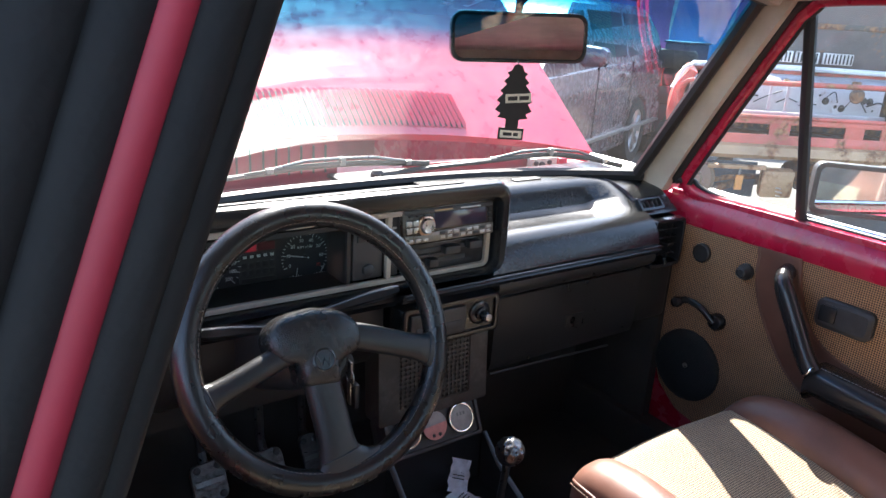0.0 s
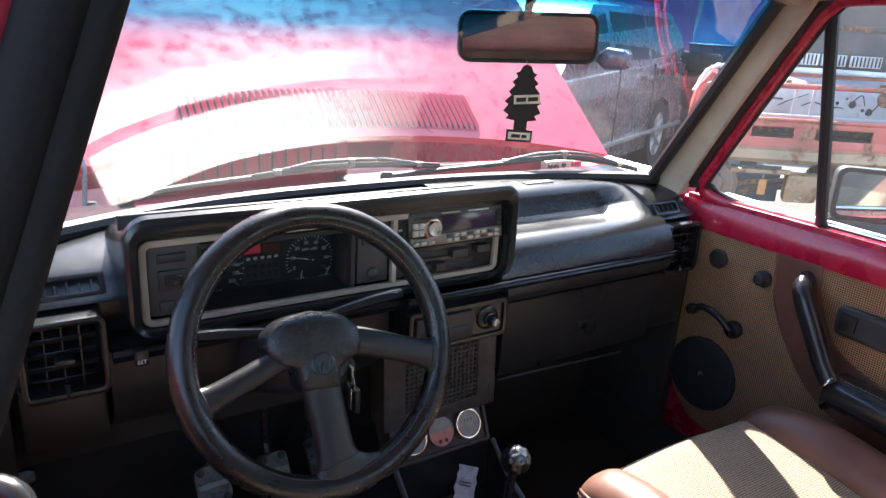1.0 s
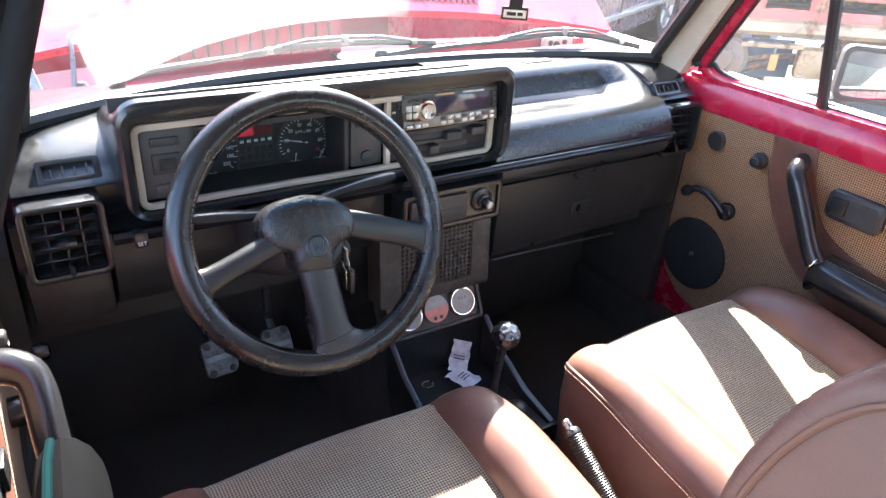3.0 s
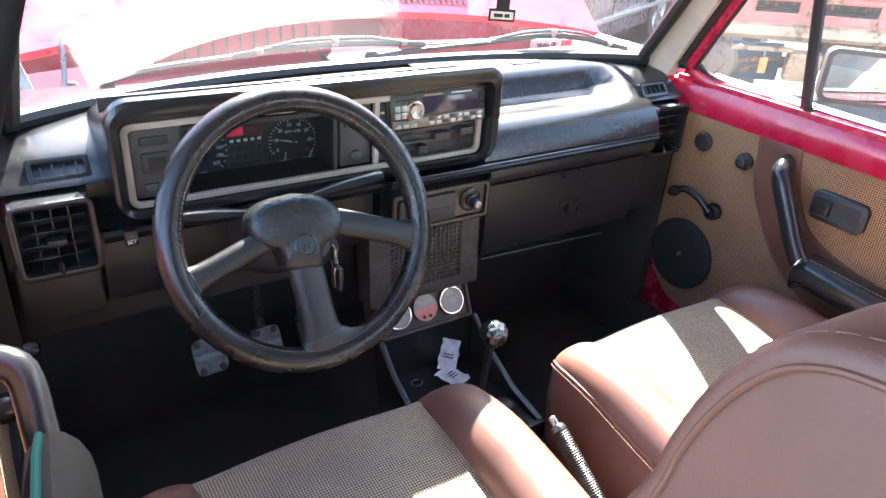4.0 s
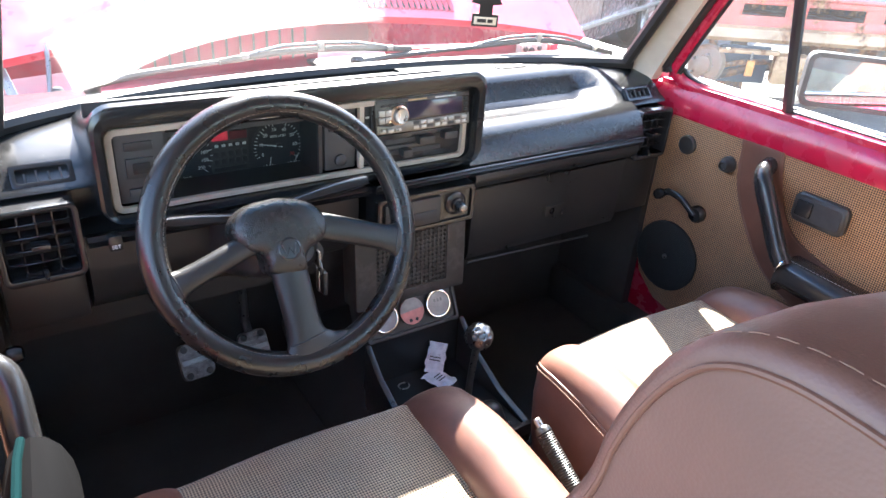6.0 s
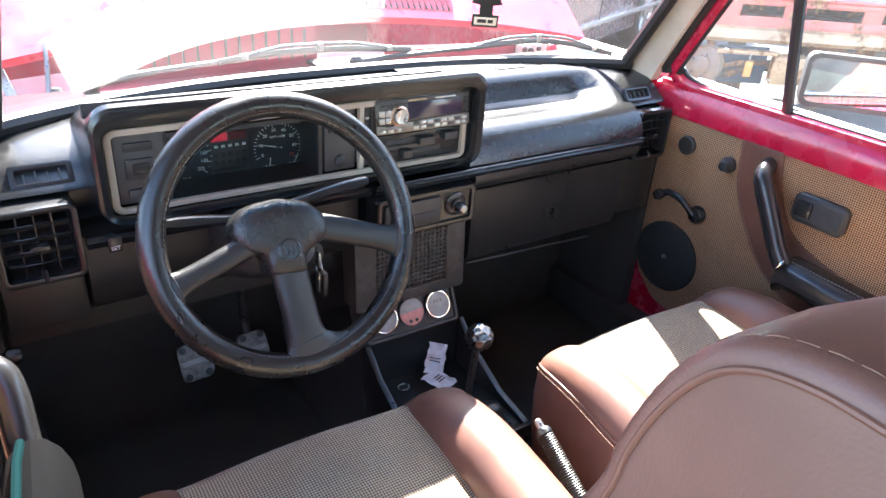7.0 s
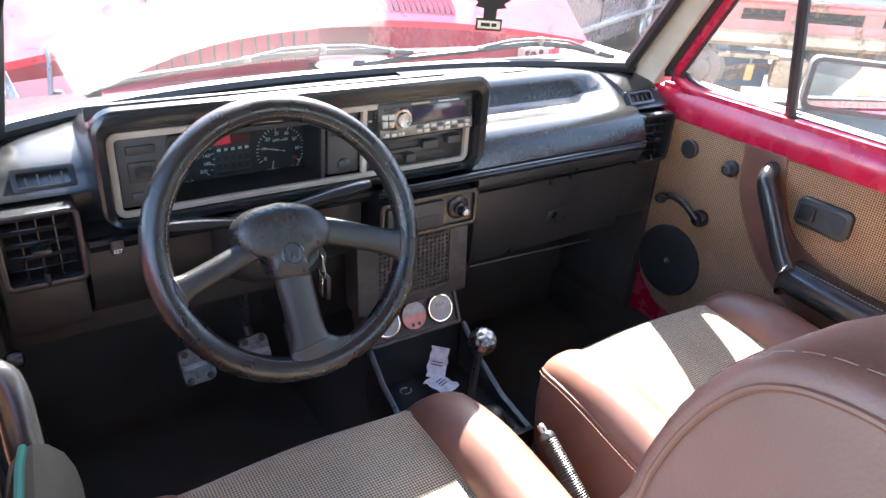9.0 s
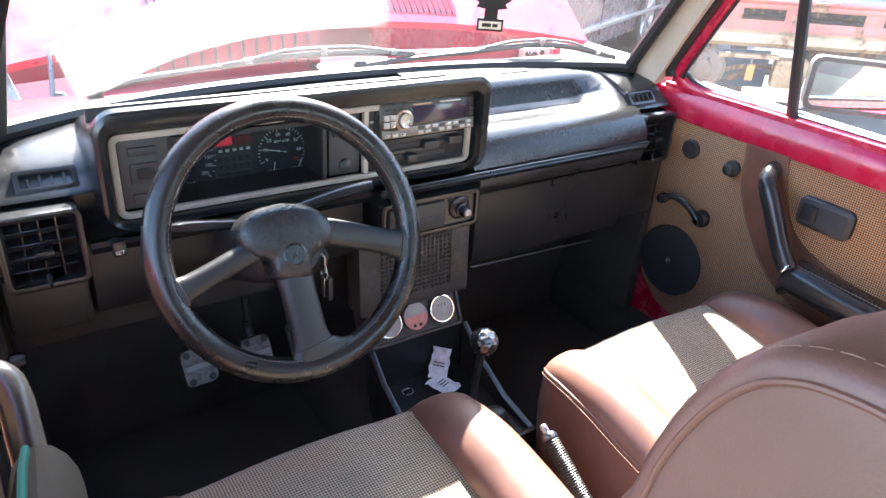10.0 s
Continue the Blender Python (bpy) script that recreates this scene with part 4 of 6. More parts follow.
    part("key_ring", tube([(p0.x, p0.y - 0.016 + 0.010 * math.cos(a), p0.z - 0.012 + 0.012 * math.sin(a)) for a in [i * math.pi / 8 for i in range(16)]], 0.0011, 5, None, True), STEEL, k)
    part("key", box(p0.x - 0.004, p0.x - 0.002, p0.y - 0.024, p0.y - 0.014, p0.z - 0.048, p0.z - 0.016, 0.001), STEEL, k)
    part("fob", box(p0.x + 0.001, p0.x + 0.009, p0.y - 0.028, p0.y - 0.010, p0.z - 0.054, p0.z - 0.018, 0.004), BLACK, k)


build_wheel()


# ---- pedals, gear lever, handbrake ----
def build_controls():
    for x, y, z, w, h in ((-0.374, 0.300, 0.474, 0.058, 0.066), (-0.262, 0.318, 0.452, 0.056, 0.066), (-0.170, 0.34, 0.43, 0.040, 0.09)):
        p = thing("pedal", "drilled aluminium sport pedal", "pedal", "foot pedals")
        m = Matrix.Translation((x, y, z)) @ pose(0, 0, 0, -32, 0, 4)
        part("plate", moved(loft([[(a, q, b) for a, b in rounded(w - k, h - k, 0.012, 3)] for q, k in ((0.008, 0), (0.002, 0), (0.0, 0.003))]), m), PEDAL, p)
        for i in range(9):
            b = -h * 0.40 + i * h * 0.1
            part("rib", moved(box(-w * 0.42, w * 0.42, -0.0016, 0.001, b - 0.0014, b + 0.0014), m), PEDAL, p)
        for a, b in ((-0.3, 0.36), (0.3, 0.36), (-0.3, -0.36), (0.3, -0.36)):
            part("rubber_stud", moved(lathe([(0.0062, -0.001), (0.0062, 0.003), (0.004, 0.004)], 12, facing((a * w, 0, b * h), (0, -1, 0))), m), RUBBER, p)
        part("stripe", moved(box(-w * 0.42, w * 0.42, -0.0022, 0.001, -0.004, 0.004), m), DARK_STEEL, p)
        part("arm", tube([m @ Vector((0, 0.008, 0)), (x, y + 0.05, z + 0.03), (x, y + 0.06, z + 0.2)], 0.008, 8), DARK_STEEL, p)
    g = thing("gear_lever", "gear lever with dimpled chrome golf-ball knob", "gear lever")
    kb = bmesh.new()
    bmesh.ops.create_icosphere(kb, subdivisions=4, radius=0.0235)
    ico = bmesh.new()
    bmesh.ops.create_icosphere(ico, subdivisions=2, radius=1.0)
    dirs = [v.co.normalized() for v in ico.verts]
    ico.free()
    for v in kb.verts:
        n = v.co.normalized()
        near = max(n.dot(d) for d in dirs)
        v.co = n * (0.0235 - 0.0030 * max(0.0, 1 - (math.acos(min(1, near)) / 0.19) ** 2))
    part("knob", moved(kb, pose(0.0, -0.017, 0.599)), metal("knob_chrome", (0.16, 0.16, 0.165), 0.28), g, "dimpled chrome ball knob")
    part("shaft", tube([(0.0, -0.014, 0.582), (0.005, 0.0, 0.50), (0.01, 0.01, 0.40)], 0.0065, 10), DARK_STEEL, g)
    part("boot", lathe([(0.055, 0), (0.05, 0.02), (0.036, 0.05), (0.026, 0.075), (0.018, 0.095), (0.010, 0.10)], 18, pose(0.02, -0.045, 0.37)), RUBBER, g)
    h = thing("handbrake", "ribbed chrome handbrake lever with push button", "handbrake")
    a, b = Vector((-0.006, -0.190, 0.545)), Vector((0.006, -0.52, 0.335))
    d = (b - a).normalized()
    prof = [(0.0095, 0.0), (0.0125, 0.004)]
    for i in range(34):
        s = 0.010 + i * 0.0036
        prof += [(0.0132, s), (0.0118, s + 0.0018)]
    prof += [(0.013, 0.135), (0.010, 0.14), (0.010, 0.36)]
    part("grip", lathe(prof, 20, facing(a, d)), metal("grip_metal", (0.085, 0.085, 0.085), 0.36), h)
    part("button", lathe([(0.004, -0.014), (0.006, -0.012), (0.006, 0.002)], 14, facing(a, d)), STEEL, h)


build_controls()


# ---- seats ----
def build_seat(cx):
    s = thing("sports_seat_unit", "sports seat in beige weave with brown leather bolsters", "car seat", "front seats", at=(cx, 0, 0))
    # cushion insert: centre cloth
    def zc(y):  # top of the cloth along the seat
        t = (-0.03 - y) / 0.52
        return 0.556 + 0.018 * math.sin(min(1, t * 3) * math.pi / 2) - 0.075 * t
    rows = []
    for i in range(19):
        y = -0.028 - 0.50 * (i / 18) ** 1.25
        drop = 0.045 * max(0.0, 1 - i / 2.4) ** 2
        prof = []
        for k in range(13):
            u = k / 12 * 2 - 1
            prof.append((u * 0.176, y - (0.008 * u * u if i < 3 else 0), zc(y) - drop + 0.006 * math.cos(u * math.pi / 2) + 0.006 * abs(u) ** 6))
        rows.append(prof)
    front = [[(x, -0.026 - (0.0 if k else 0.001), zc(-0.03) - 0.05 - 0.075 * k) for x, _, _ in rows[0]] for k in (1, 0)]
    part("cushion", loft(front + rows, False, False), CLOTH, s, "beige and black basket-weave cloth")
    part("front_apron", box(-0.20, 0.20, -0.05, -0.030, 0.36, 0.505, 0.012), BROWN, s)
    part("cushion_base", box(-0.24, 0.24, -0.50, -0.06, 0.30, 0.49, 0.03), BROWN, s)
    for q in (-1, 1):
        rows = []
        for i in range(25):
            t = (i / 24) ** 1.5
            y = -0.048 - 0.46 * t
            nose = math.sqrt(max(0.0, 1 - max(0.0, 1 - t / 0.10) ** 2)) * 0.96 + 0.04
            h = (0.020 + 0.036 * math.sin(min(1.0, (t + 0.01) / 0.4) * math.pi / 2)) * nose
            base = zc(y)
            out = 0.018 * math.sin(min(1, t * 1.8) * math.pi / 2)
            x0, x1 = 0.160, 0.160 + (0.092 + out) * (0.55 + 0.45 * nose)
            sec = []
            for n in range(13):
                a = math.pi * n / 12
                sec.append(((x0 + x1) / 2 - (x1 - x0) / 2 * math.cos(a), base - 0.018 * (1 - nose) + (h + 0.012) * abs(math.sin(a)) ** 0.8 - 0.012))
            drop = [(x1 + 0.003, base - 0.06 - 0.02 * (1 - nose)), (x1 - 0.004, base - 0.14), (x1 - 0.02, 0.34), (x0, 0.34)]
            rows.append([(q * x, y, z) for x, z in sec + drop])
        part("bolster", loft(rows), BROWN, s, "brown leather side bolster")
        line = [(r[11][0], r[11][1], r[11][2] + 0.0005) for r in rows[2:21]]
        part("seam", tube(line, 0.0022, 6), BROWN, s)
        stitches("stitching", [(x + q * 0.006, y, z - 0.003) for x, y, z in line], 0.0007, 0.0065, THREAD, s)
        part("cloth_seam", tube([(q * 0.168, r[1][1], zc(r[1][1]) + 0.003) for r in rows[3:]], 0.003, 6), BROWN, s)
    # backrest: shell with thick side rolls and an arched top
    def back(v):  # centre line, v from 0 at the hip to 1 at the top
        return -0.46 - 0.258 * v - 0.02 * math.sin(v * math.pi), 0.50 + 0.684 * v
    rows = []
    for i in range(15):
        v = i / 14 * 0.6
        y, z = back(v)
        wide = 0.150 - 0.03 * v
        rows.append([(u * wide, y + 0.020 + 0.012 * abs(u) ** 3, z) for u in [k / 6 - 1 for k in range(13)]])
    part("back_cloth", loft(rows, False, False), weave("back_weave", (0.40, 0.34, 0.24), (0.035, 0.03, 0.026), 0.0042, (0, 2)) if "back_weave" not in bpy.data.materials else bpy.data.materials["back_weave"], s)
    # thick slab with a rounded top, from the front of the hip over the top and down the back
    front_line = [(back(v)[0] + 0.037, back(v)[1]) for v in [0.88 * i / 10 for i in range(11)]]
    top_line = [(-0.6665, 1.128), (-0.6685, 1.142), (-0.6720, 1.156), (-0.6775, 1.169), (-0.6845, 1.179), (-0.6925, 1.185), (-0.7020, 1.1885), (-0.7160, 1.1900), (-0.7420, 1.1880), (-0.7660, 1.1800), (-0.7830, 1.1640), (-0.7900, 1.1350)]
    back_line = [(back(v)[0] - 0.080, back(v)[1]) for v in [0.88 - 0.88 * i / 10 for i in range(11)]]
    outline = [Vector((p.x, p.y)) for p in curve_pts([(y, z, 0) for y, z in front_line + top_line + back_line], 132)]

    def slab(inset):
        """The outline, drawn in by inset."""
        out = []
        for i, p in enumerate(outline):
            e = outline[(i + 1) % len(outline)] - outline[i - 1]
            out.append(p + Vector((-e.y, e.x)).normalized() * inset)
        return out

    def half_width(z):
        return 0.226 - 0.060 * (z - 0.50) / 0.684

    def section(k, gap, inset):
        return [(k * (half_width(p.y) - gap), p.x, p.y) for p in slab(inset)]

    stations = [(0.0, 0.0085), (0.0007, 0.0062), (0.0022, 0.0046), (0.0045, 0.0038), (0.009, 0.0035), (0.034, 0.0050)]
    rows = [section(-1, g, i) for g, i in stations] + [section(-1, 0.072, 0.011), section(-1, 0.12, 0.022), section(1, 0.12, 0.022), section(1, 0.072, 0.011)] + [section(1, g, i) for g, i in stations[::-1]]
    part("back_shell", loft(rows), BROWN, s, "brown leather backrest shell")
    for q in (-1, 1):
        edge = [Vector(p) for p in section(q, -0.0001, 0.0090)][24:100]
        part("seam", tube(edge, 0.0009, 8), BROWN_DOOR, s)
        stitches("stitching", section(q, 0.0052, 0.0037)[26:98], 0.00020, 0.0058, THREAD_DARK, s)
    for x in (-0.19, 0.19):
        part("runner", box(x - 0.012, x + 0.012, -0.5, -0.02, 0.24, 0.31, 0.003), DARK_STEEL, s)
    return s


seat = build_seat(-0.33)
copy_thing(seat, Matrix.Translation((0.33, -0.012, 0.0)))


# ---- doors ----
def build_door(s, name, label):
    """A closed front door; s: 1 for the +x side, -1 for the other."""
    d = thing(name, label, "car door", "front doors")

    def X(v):
        return s * v

    def xbox(x0, x1, *rest, **kw):
        return box(*sorted((X(x0), X(x1))), *rest, **kw)

    def plate(pts, x0, x1, bev=0.002):
        return prism(pts, "x", *sorted((X(x0), X(x1))), bev)

    # inner skin, painted, and its rolled top rail
    part("inner_skin", plate([(0.262, 0.33), (0.262, 0.90), (-0.56, 0.905), (-0.56, 0.30)], 0.668, 0.70), RED, d)
    part("outer_skin", loft([[(X(x), y, z) for x, z in ((0.735, 0.885), (0.765, 0.80), (0.785, 0.62), (0.77, 0.40), (0.74, 0.27))] for y in (0.34, -0.2, -0.56)], False, False), RED, d)
    rail = []
    for y in (0.27, 0.1, -0.1, -0.3, -0.56):
        rail.append([(X(x), y, z) for x, z in ((0.658, 0.833), (0.655, 0.842), (0.660, 0.876), (0.668, 0.890), (0.690, 0.897), (0.70, 0.885), (0.70, 0.83))])
    part("top_rail", loft(rail), RED, d, "glossy red top rail")
    # trim panel: cloth in two fields with a brown vinyl sweep between them
    front = [(0.205, 0.832), (0.225, 0.70), (0.232, 0.60), (0.228, 0.50), (0.205, 0.44), (0.15, 0.395), (0.05, 0.375), (-0.30, 0.36), (-0.55, 0.355), (-0.55, 0.834)]
    part("trim_board", plate(front, 0.660, 0.668), CLOTH_DOOR, d, "tan basket-weave door trim")
    sweep = [(y, z) for _, y, z in [tuple(p) for p in curve_pts([(0, 0.026, 0.834), (0, 0.012, 0.74), (0, -0.035, 0.655), (0, -0.10, 0.585), (0, -0.20, 0.54), (0, -0.35, 0.515), (0, -0.55, 0.508)], 36)]]
    inner = [(y, z) for _, y, z in [tuple(p) for p in curve_pts([(0, -0.066, 0.836), (0, -0.082, 0.77), (0, -0.12, 0.70), (0, -0.19, 0.665), (0, -0.30, 0.645), (0, -0.45, 0.635), (0, -0.55, 0.631)], 36)]]
    part("vinyl_sweep", plate(sweep + inner[::-1], 0.6565, 0.661, 0.001), BROWN_DOOR, d, "brown vinyl sweep")
    for line in (sweep, inner):
        off = 0.006 if line is sweep else -0.006
        stitches("stitching", [(X(0.656), y - off, z) for y, z in line], 0.0007, 0.006, THREAD_DARK, d)
    # pull handle and armrest
    hp = curve_pts([(X(0.655), -0.045, 0.802), (X(0.625), -0.055, 0.800), (X(0.610), -0.068, 0.785), (X(0.606), -0.10, 0.735), (X(0.602), -0.135, 0.68), (X(0.600), -0.158, 0.652)], 24)
    part("pull_handle", tube(hp, 0.0165, 12, None, False, 1.15), GLOSS, d, "black padded pull handle")
    stitches("handle_stitching", [p + Vector((-s * 0.0145, 0.002, 0.004)) for p in hp[8:]], 0.0008, 0.007, THREAD_GREY, d)
    part("armrest", loft([[(X(x), y, z + o) for x, z in [(p.x, p.y) for p in curve_pts([(0.662, 0.655, 0), (0.640, 0.664, 0), (0.612, 0.665, 0), (0.594, 0.656, 0), (0.588, 0.640, 0), (0.592, 0.618, 0), (0.612, 0.602, 0), (0.662, 0.595, 0)], 28)]] for y, o in ((-0.152, -0.012), (-0.16, 0.0), (-0.25, -0.004), (-0.40, -0.012), (-0.50, -0.015))]), GLOSS, d, "black padded armrest")
    stitches("armrest_stitching", [(X(0.606), y, 0.6645 - 0.03 * (-0.16 - y)) for y in (-0.17, -0.3, -0.4, -0.49)], 0.0008, 0.007, THREAD_GREY, d)
    part("collar", tube([(X(0.600 + 0.0185 * math.cos(a)), -0.158 - 0.006 * math.sin(a), 0.652 + 0.017 * math.sin(a)) for a in [i * math.pi / 8 for i in range(16)]], 0.0018, 5, None, True), CHROME, d)
    # latch plate
    lt = part("latch_plate", loft([[(X(x), y, z) for y, z in rounded(0.104 - k, 0.058 - k, 0.014, 3, -0.168, 0.752)] for x, k in ((0.662, 0), (0.650, 0), (0.647, 0.006))]), BLACK, d)
    part("latch_cup", loft([[(X(x), y, z) for y, z in rounded(0.086, 0.040, 0.008, 3, -0.168, 0.752)] for x in (0.650, 0.6462)]), DIAL, lt)
    part("latch_lever", xbox(0.640, 0.650, -0.156, -0.126, 0.738, 0.768, bev=0.003), GLOSS, lt)
    # lock knob, mirror knob, winder, speaker
    part("lock_knob", lathe([(0.017, 0), (0.017, 0.008), (0.013, 0.012), (0.011, 0.022), (0.008, 0.024), (0.007, 0.020)], 20, facing((X(0.660), 0.042, 0.774), (-s, 0, 0))), BLACK, d)
    part("mirror_knob", lathe([(0.021, 0), (0.021, 0.006), (0.018, 0.009), (0.006, 0.008)], 20, facing((X(0.660), 0.150, 0.781), (-s, 0, 0))), BLACK, d)
    wn = part("window_winder", lathe([(0.019, 0), (0.019, 0.012), (0.015, 0.018), (0.004, 0.019)], 20, facing((X(0.660), 0.082, 0.645), (-s, 0, 0))), GLOSS, d)
    arm = curve_pts([(X(0.640), 0.082, 0.645), (X(0.634), 0.11, 0.668), (X(0.632), 0.145, 0.676), (X(0.632), 0.165, 0.667)], 12)
    part("winder_arm", tube(arm, 0.0075, 10, None, False, 0.8, (1, 0, 0)), GLOSS, wn)
    part("winder_knob", lathe([(0.006, 0), (0.011, 0.004), (0.0125, 0.014), (0.010, 0.021), (0.004, 0.023)], 16, facing((X(0.632), 0.165, 0.667), (-s, 0, 0))), GLOSS, wn)
    sp = part("speaker", lathe([(0.083, 0), (0.083, 0.007), (0.079, 0.009), (0.06, 0.0095), (0.02, 0.0075), (0.0, 0.007)], 40, facing((X(0.660), 0.137, 0.515), (-s, 0, 0))), plastic("speaker_mesh", (0.015, 0.017, 0.017), 0.6, 1800, 0.9), d, "round black mesh speaker")
    part("badge", lathe([(0.006, 0.007), (0.006, 0.0095), (0.004, 0.010)], 10, facing((X(0.660), 0.137, 0.515), (-s, 0, 0))), STEEL, sp)
    # window frame, leaning inwards
    wf = [Vector((X(a), b, c)) for a, b, c in ((0.690, -0.02, 0.892), (0.686, 0.08, 0.892), (0.681, 0.160, 0.8935), (0.673, 0.205, 0.903), (0.664, 0.222, 0.922), (0.655, 0.216, 0.950), (0.628, 0.05, 1.225), (0.618, 0.0, 1.290), (0.612, -0.06, 1.308), (0.612, -0.35, 1.312), (0.615, -0.53, 1.300), (0.622, -0.548, 1.25), (0.66, -0.555, 1.05), (0.685, -0.556, 0.90))]
    fr = curve_pts(wf, 54)
    part("window_frame", tube(fr, 0.0135, 12, None, False, 1.2), RED, d, "red window frame")
    part("window_seal", tube([p + Vector((-s * 0.016, 0.010, 0.006)) for p in fr[15:]], 0.0115, 8), RUBBER, d)
    part("glass_channel", tube([p + Vector((s * 0.0, -0.013, -0.006 if i > 16 else 0.012)) for i, p in enumerate(fr)], 0.0055, 8), RUBBER, d)
    part("waist_seal", tube([(X(0.692), y, 0.902) for y in (0.20, 0.0, -0.3, -0.55)], 0.006, 8), RUBBER, d)
    part("waist_chrome", tube([(X(0.703), y, 0.906) for y in (0.19, 0.0, -0.3, -0.55)], 0.006, 8), CHROME, d)
    part("divider", tube([(X(0.690), -0.030, 0.895), (X(0.650), -0.005, 1.16), (X(0.625), 0.004, 1.295)], 0.0125, 8, None, False, 0.8), RUBBER, d, "black quarter-light divider")
    # rear upright of the window frame and the post behind it
    if s < 0:
        # pad and stripe carry the shade in their colour; the sun reaches them here
        pad = part("elbow_pad", loft([[(X(0.592 + a * k), y, 0.70 + b * k) for a, b in [(0.030 * math.cos(t), 0.060 * math.sin(t) + (0.04 if math.sin(t) > 0 else 0)) for t in [i * math.pi / 8 for i in range(16)]]] for y, k in ((-0.150, 0.35), (-0.156, 0.75), (-0.175, 1.0), (-0.26, 1.1), (-0.42, 1.15))]), SHADED_PAD, d, "black elbow pad with teal stripe, darkened for shade")
        part("stripe", tube([(X(0.600), -0.173, 0.797), (X(0.602), -0.21, 0.8065), (X(0.604), -0.30, 0.814)], 0.004, 8), TEAL, pad)
    else:
        gl = part("window_glass", loft([[(X(0.692), y, 0.895) for y in (-0.02, -0.3, -0.55)], [(X(0.660), y, 1.10) for y in (-0.008, -0.3, -0.55)], [(X(0.628), y, 1.295) for y in (0.0, -0.3, -0.53)]], False, False), GLASS, d)
        q = part("quarter_glass", loft([[(X(0.676), 0.225, 0.90), (X(0.690), -0.025, 0.90)], [(X(0.655), 0.135, 1.07), (X(0.662), -0.01, 1.09)], [(X(0.632), 0.02, 1.27), (X(0.632), 0.002, 1.28)]], False, False), GLASS, d)
        gl.visible_shadow = q.visible_shadow = False
        for i, w in enumerate((0.010, 0.014, 0.012)):
            part("glass_mark", loft([[(X(0.684 - i * 0.002), 0.030, 0.935 + i * 0.008), (X(0.684 - i * 0.002), 0.030 - w, 0.935 + i * 0.008)], [(X(0.6835 - i * 0.002), 0.030, 0.9375 + i * 0.008), (X(0.6835 - i * 0.002), 0.030 - w, 0.9375 + i * 0.008)]], False, False), WHITE_INK, q)
    return d


build_door(1, "passenger_door", "closed red door with tan weave and brown trim")
left = build_door(-1, "driver_door", "slightly open red driver door with lowered window")
left.matrix_basis = Matrix.Translation((-0.69, 0.32, 0)) @ pose(0, 0, 0, 0, 0, -4.0) @ Matrix.Translation((0.69, -0.32, 0))


def build_posts():
    """The posts behind the front doors, with their seals."""
    for s in (-1, 1):
        p = thing("door_post", "red body post with black rubber seals", "door post", "door posts", "structure")

        def bar(o, back, r, name, m, label=""):
            part(name, tube(curve_pts([(s * (0.716 - o), -0.588 + back, 0.90), (s * (0.668 - o), -0.588 + back, 1.05), (s * (0.639 - o), -0.588 + back, 1.14), (s * (0.604 - o), -0.588 + back, 1.238), (s * (0.578 - o), -0.588 + back, 1.31)], 16), r, 10), m, p, label)

        bar(0.001, 0.0, 0.0045, "seal", SEAL)
        bar(-0.0065, -0.002, 0.0062, "trim", SEAL)
        # darker red than the body paint: shade on the flange put into its colour
        bar(-0.0140, -0.004, 0.0046, "flange", SCUTTLE_RED, "red painted flange, darkened for shade")
        bar(-0.0215, -0.003, 0.0062, "seal", SEAL)
        bar(-0.0325, -0.002, 0.0075, "seal", SEAL)
        bar(-0.046, 0.0, 0.0085, "outer_trim", SEAL)
        part("lower_post", box(*sorted((s * 0.69, s * 0.75)), -0.63, -0.575, 0.30, 0.91, 0.01), RED, p)


build_posts()


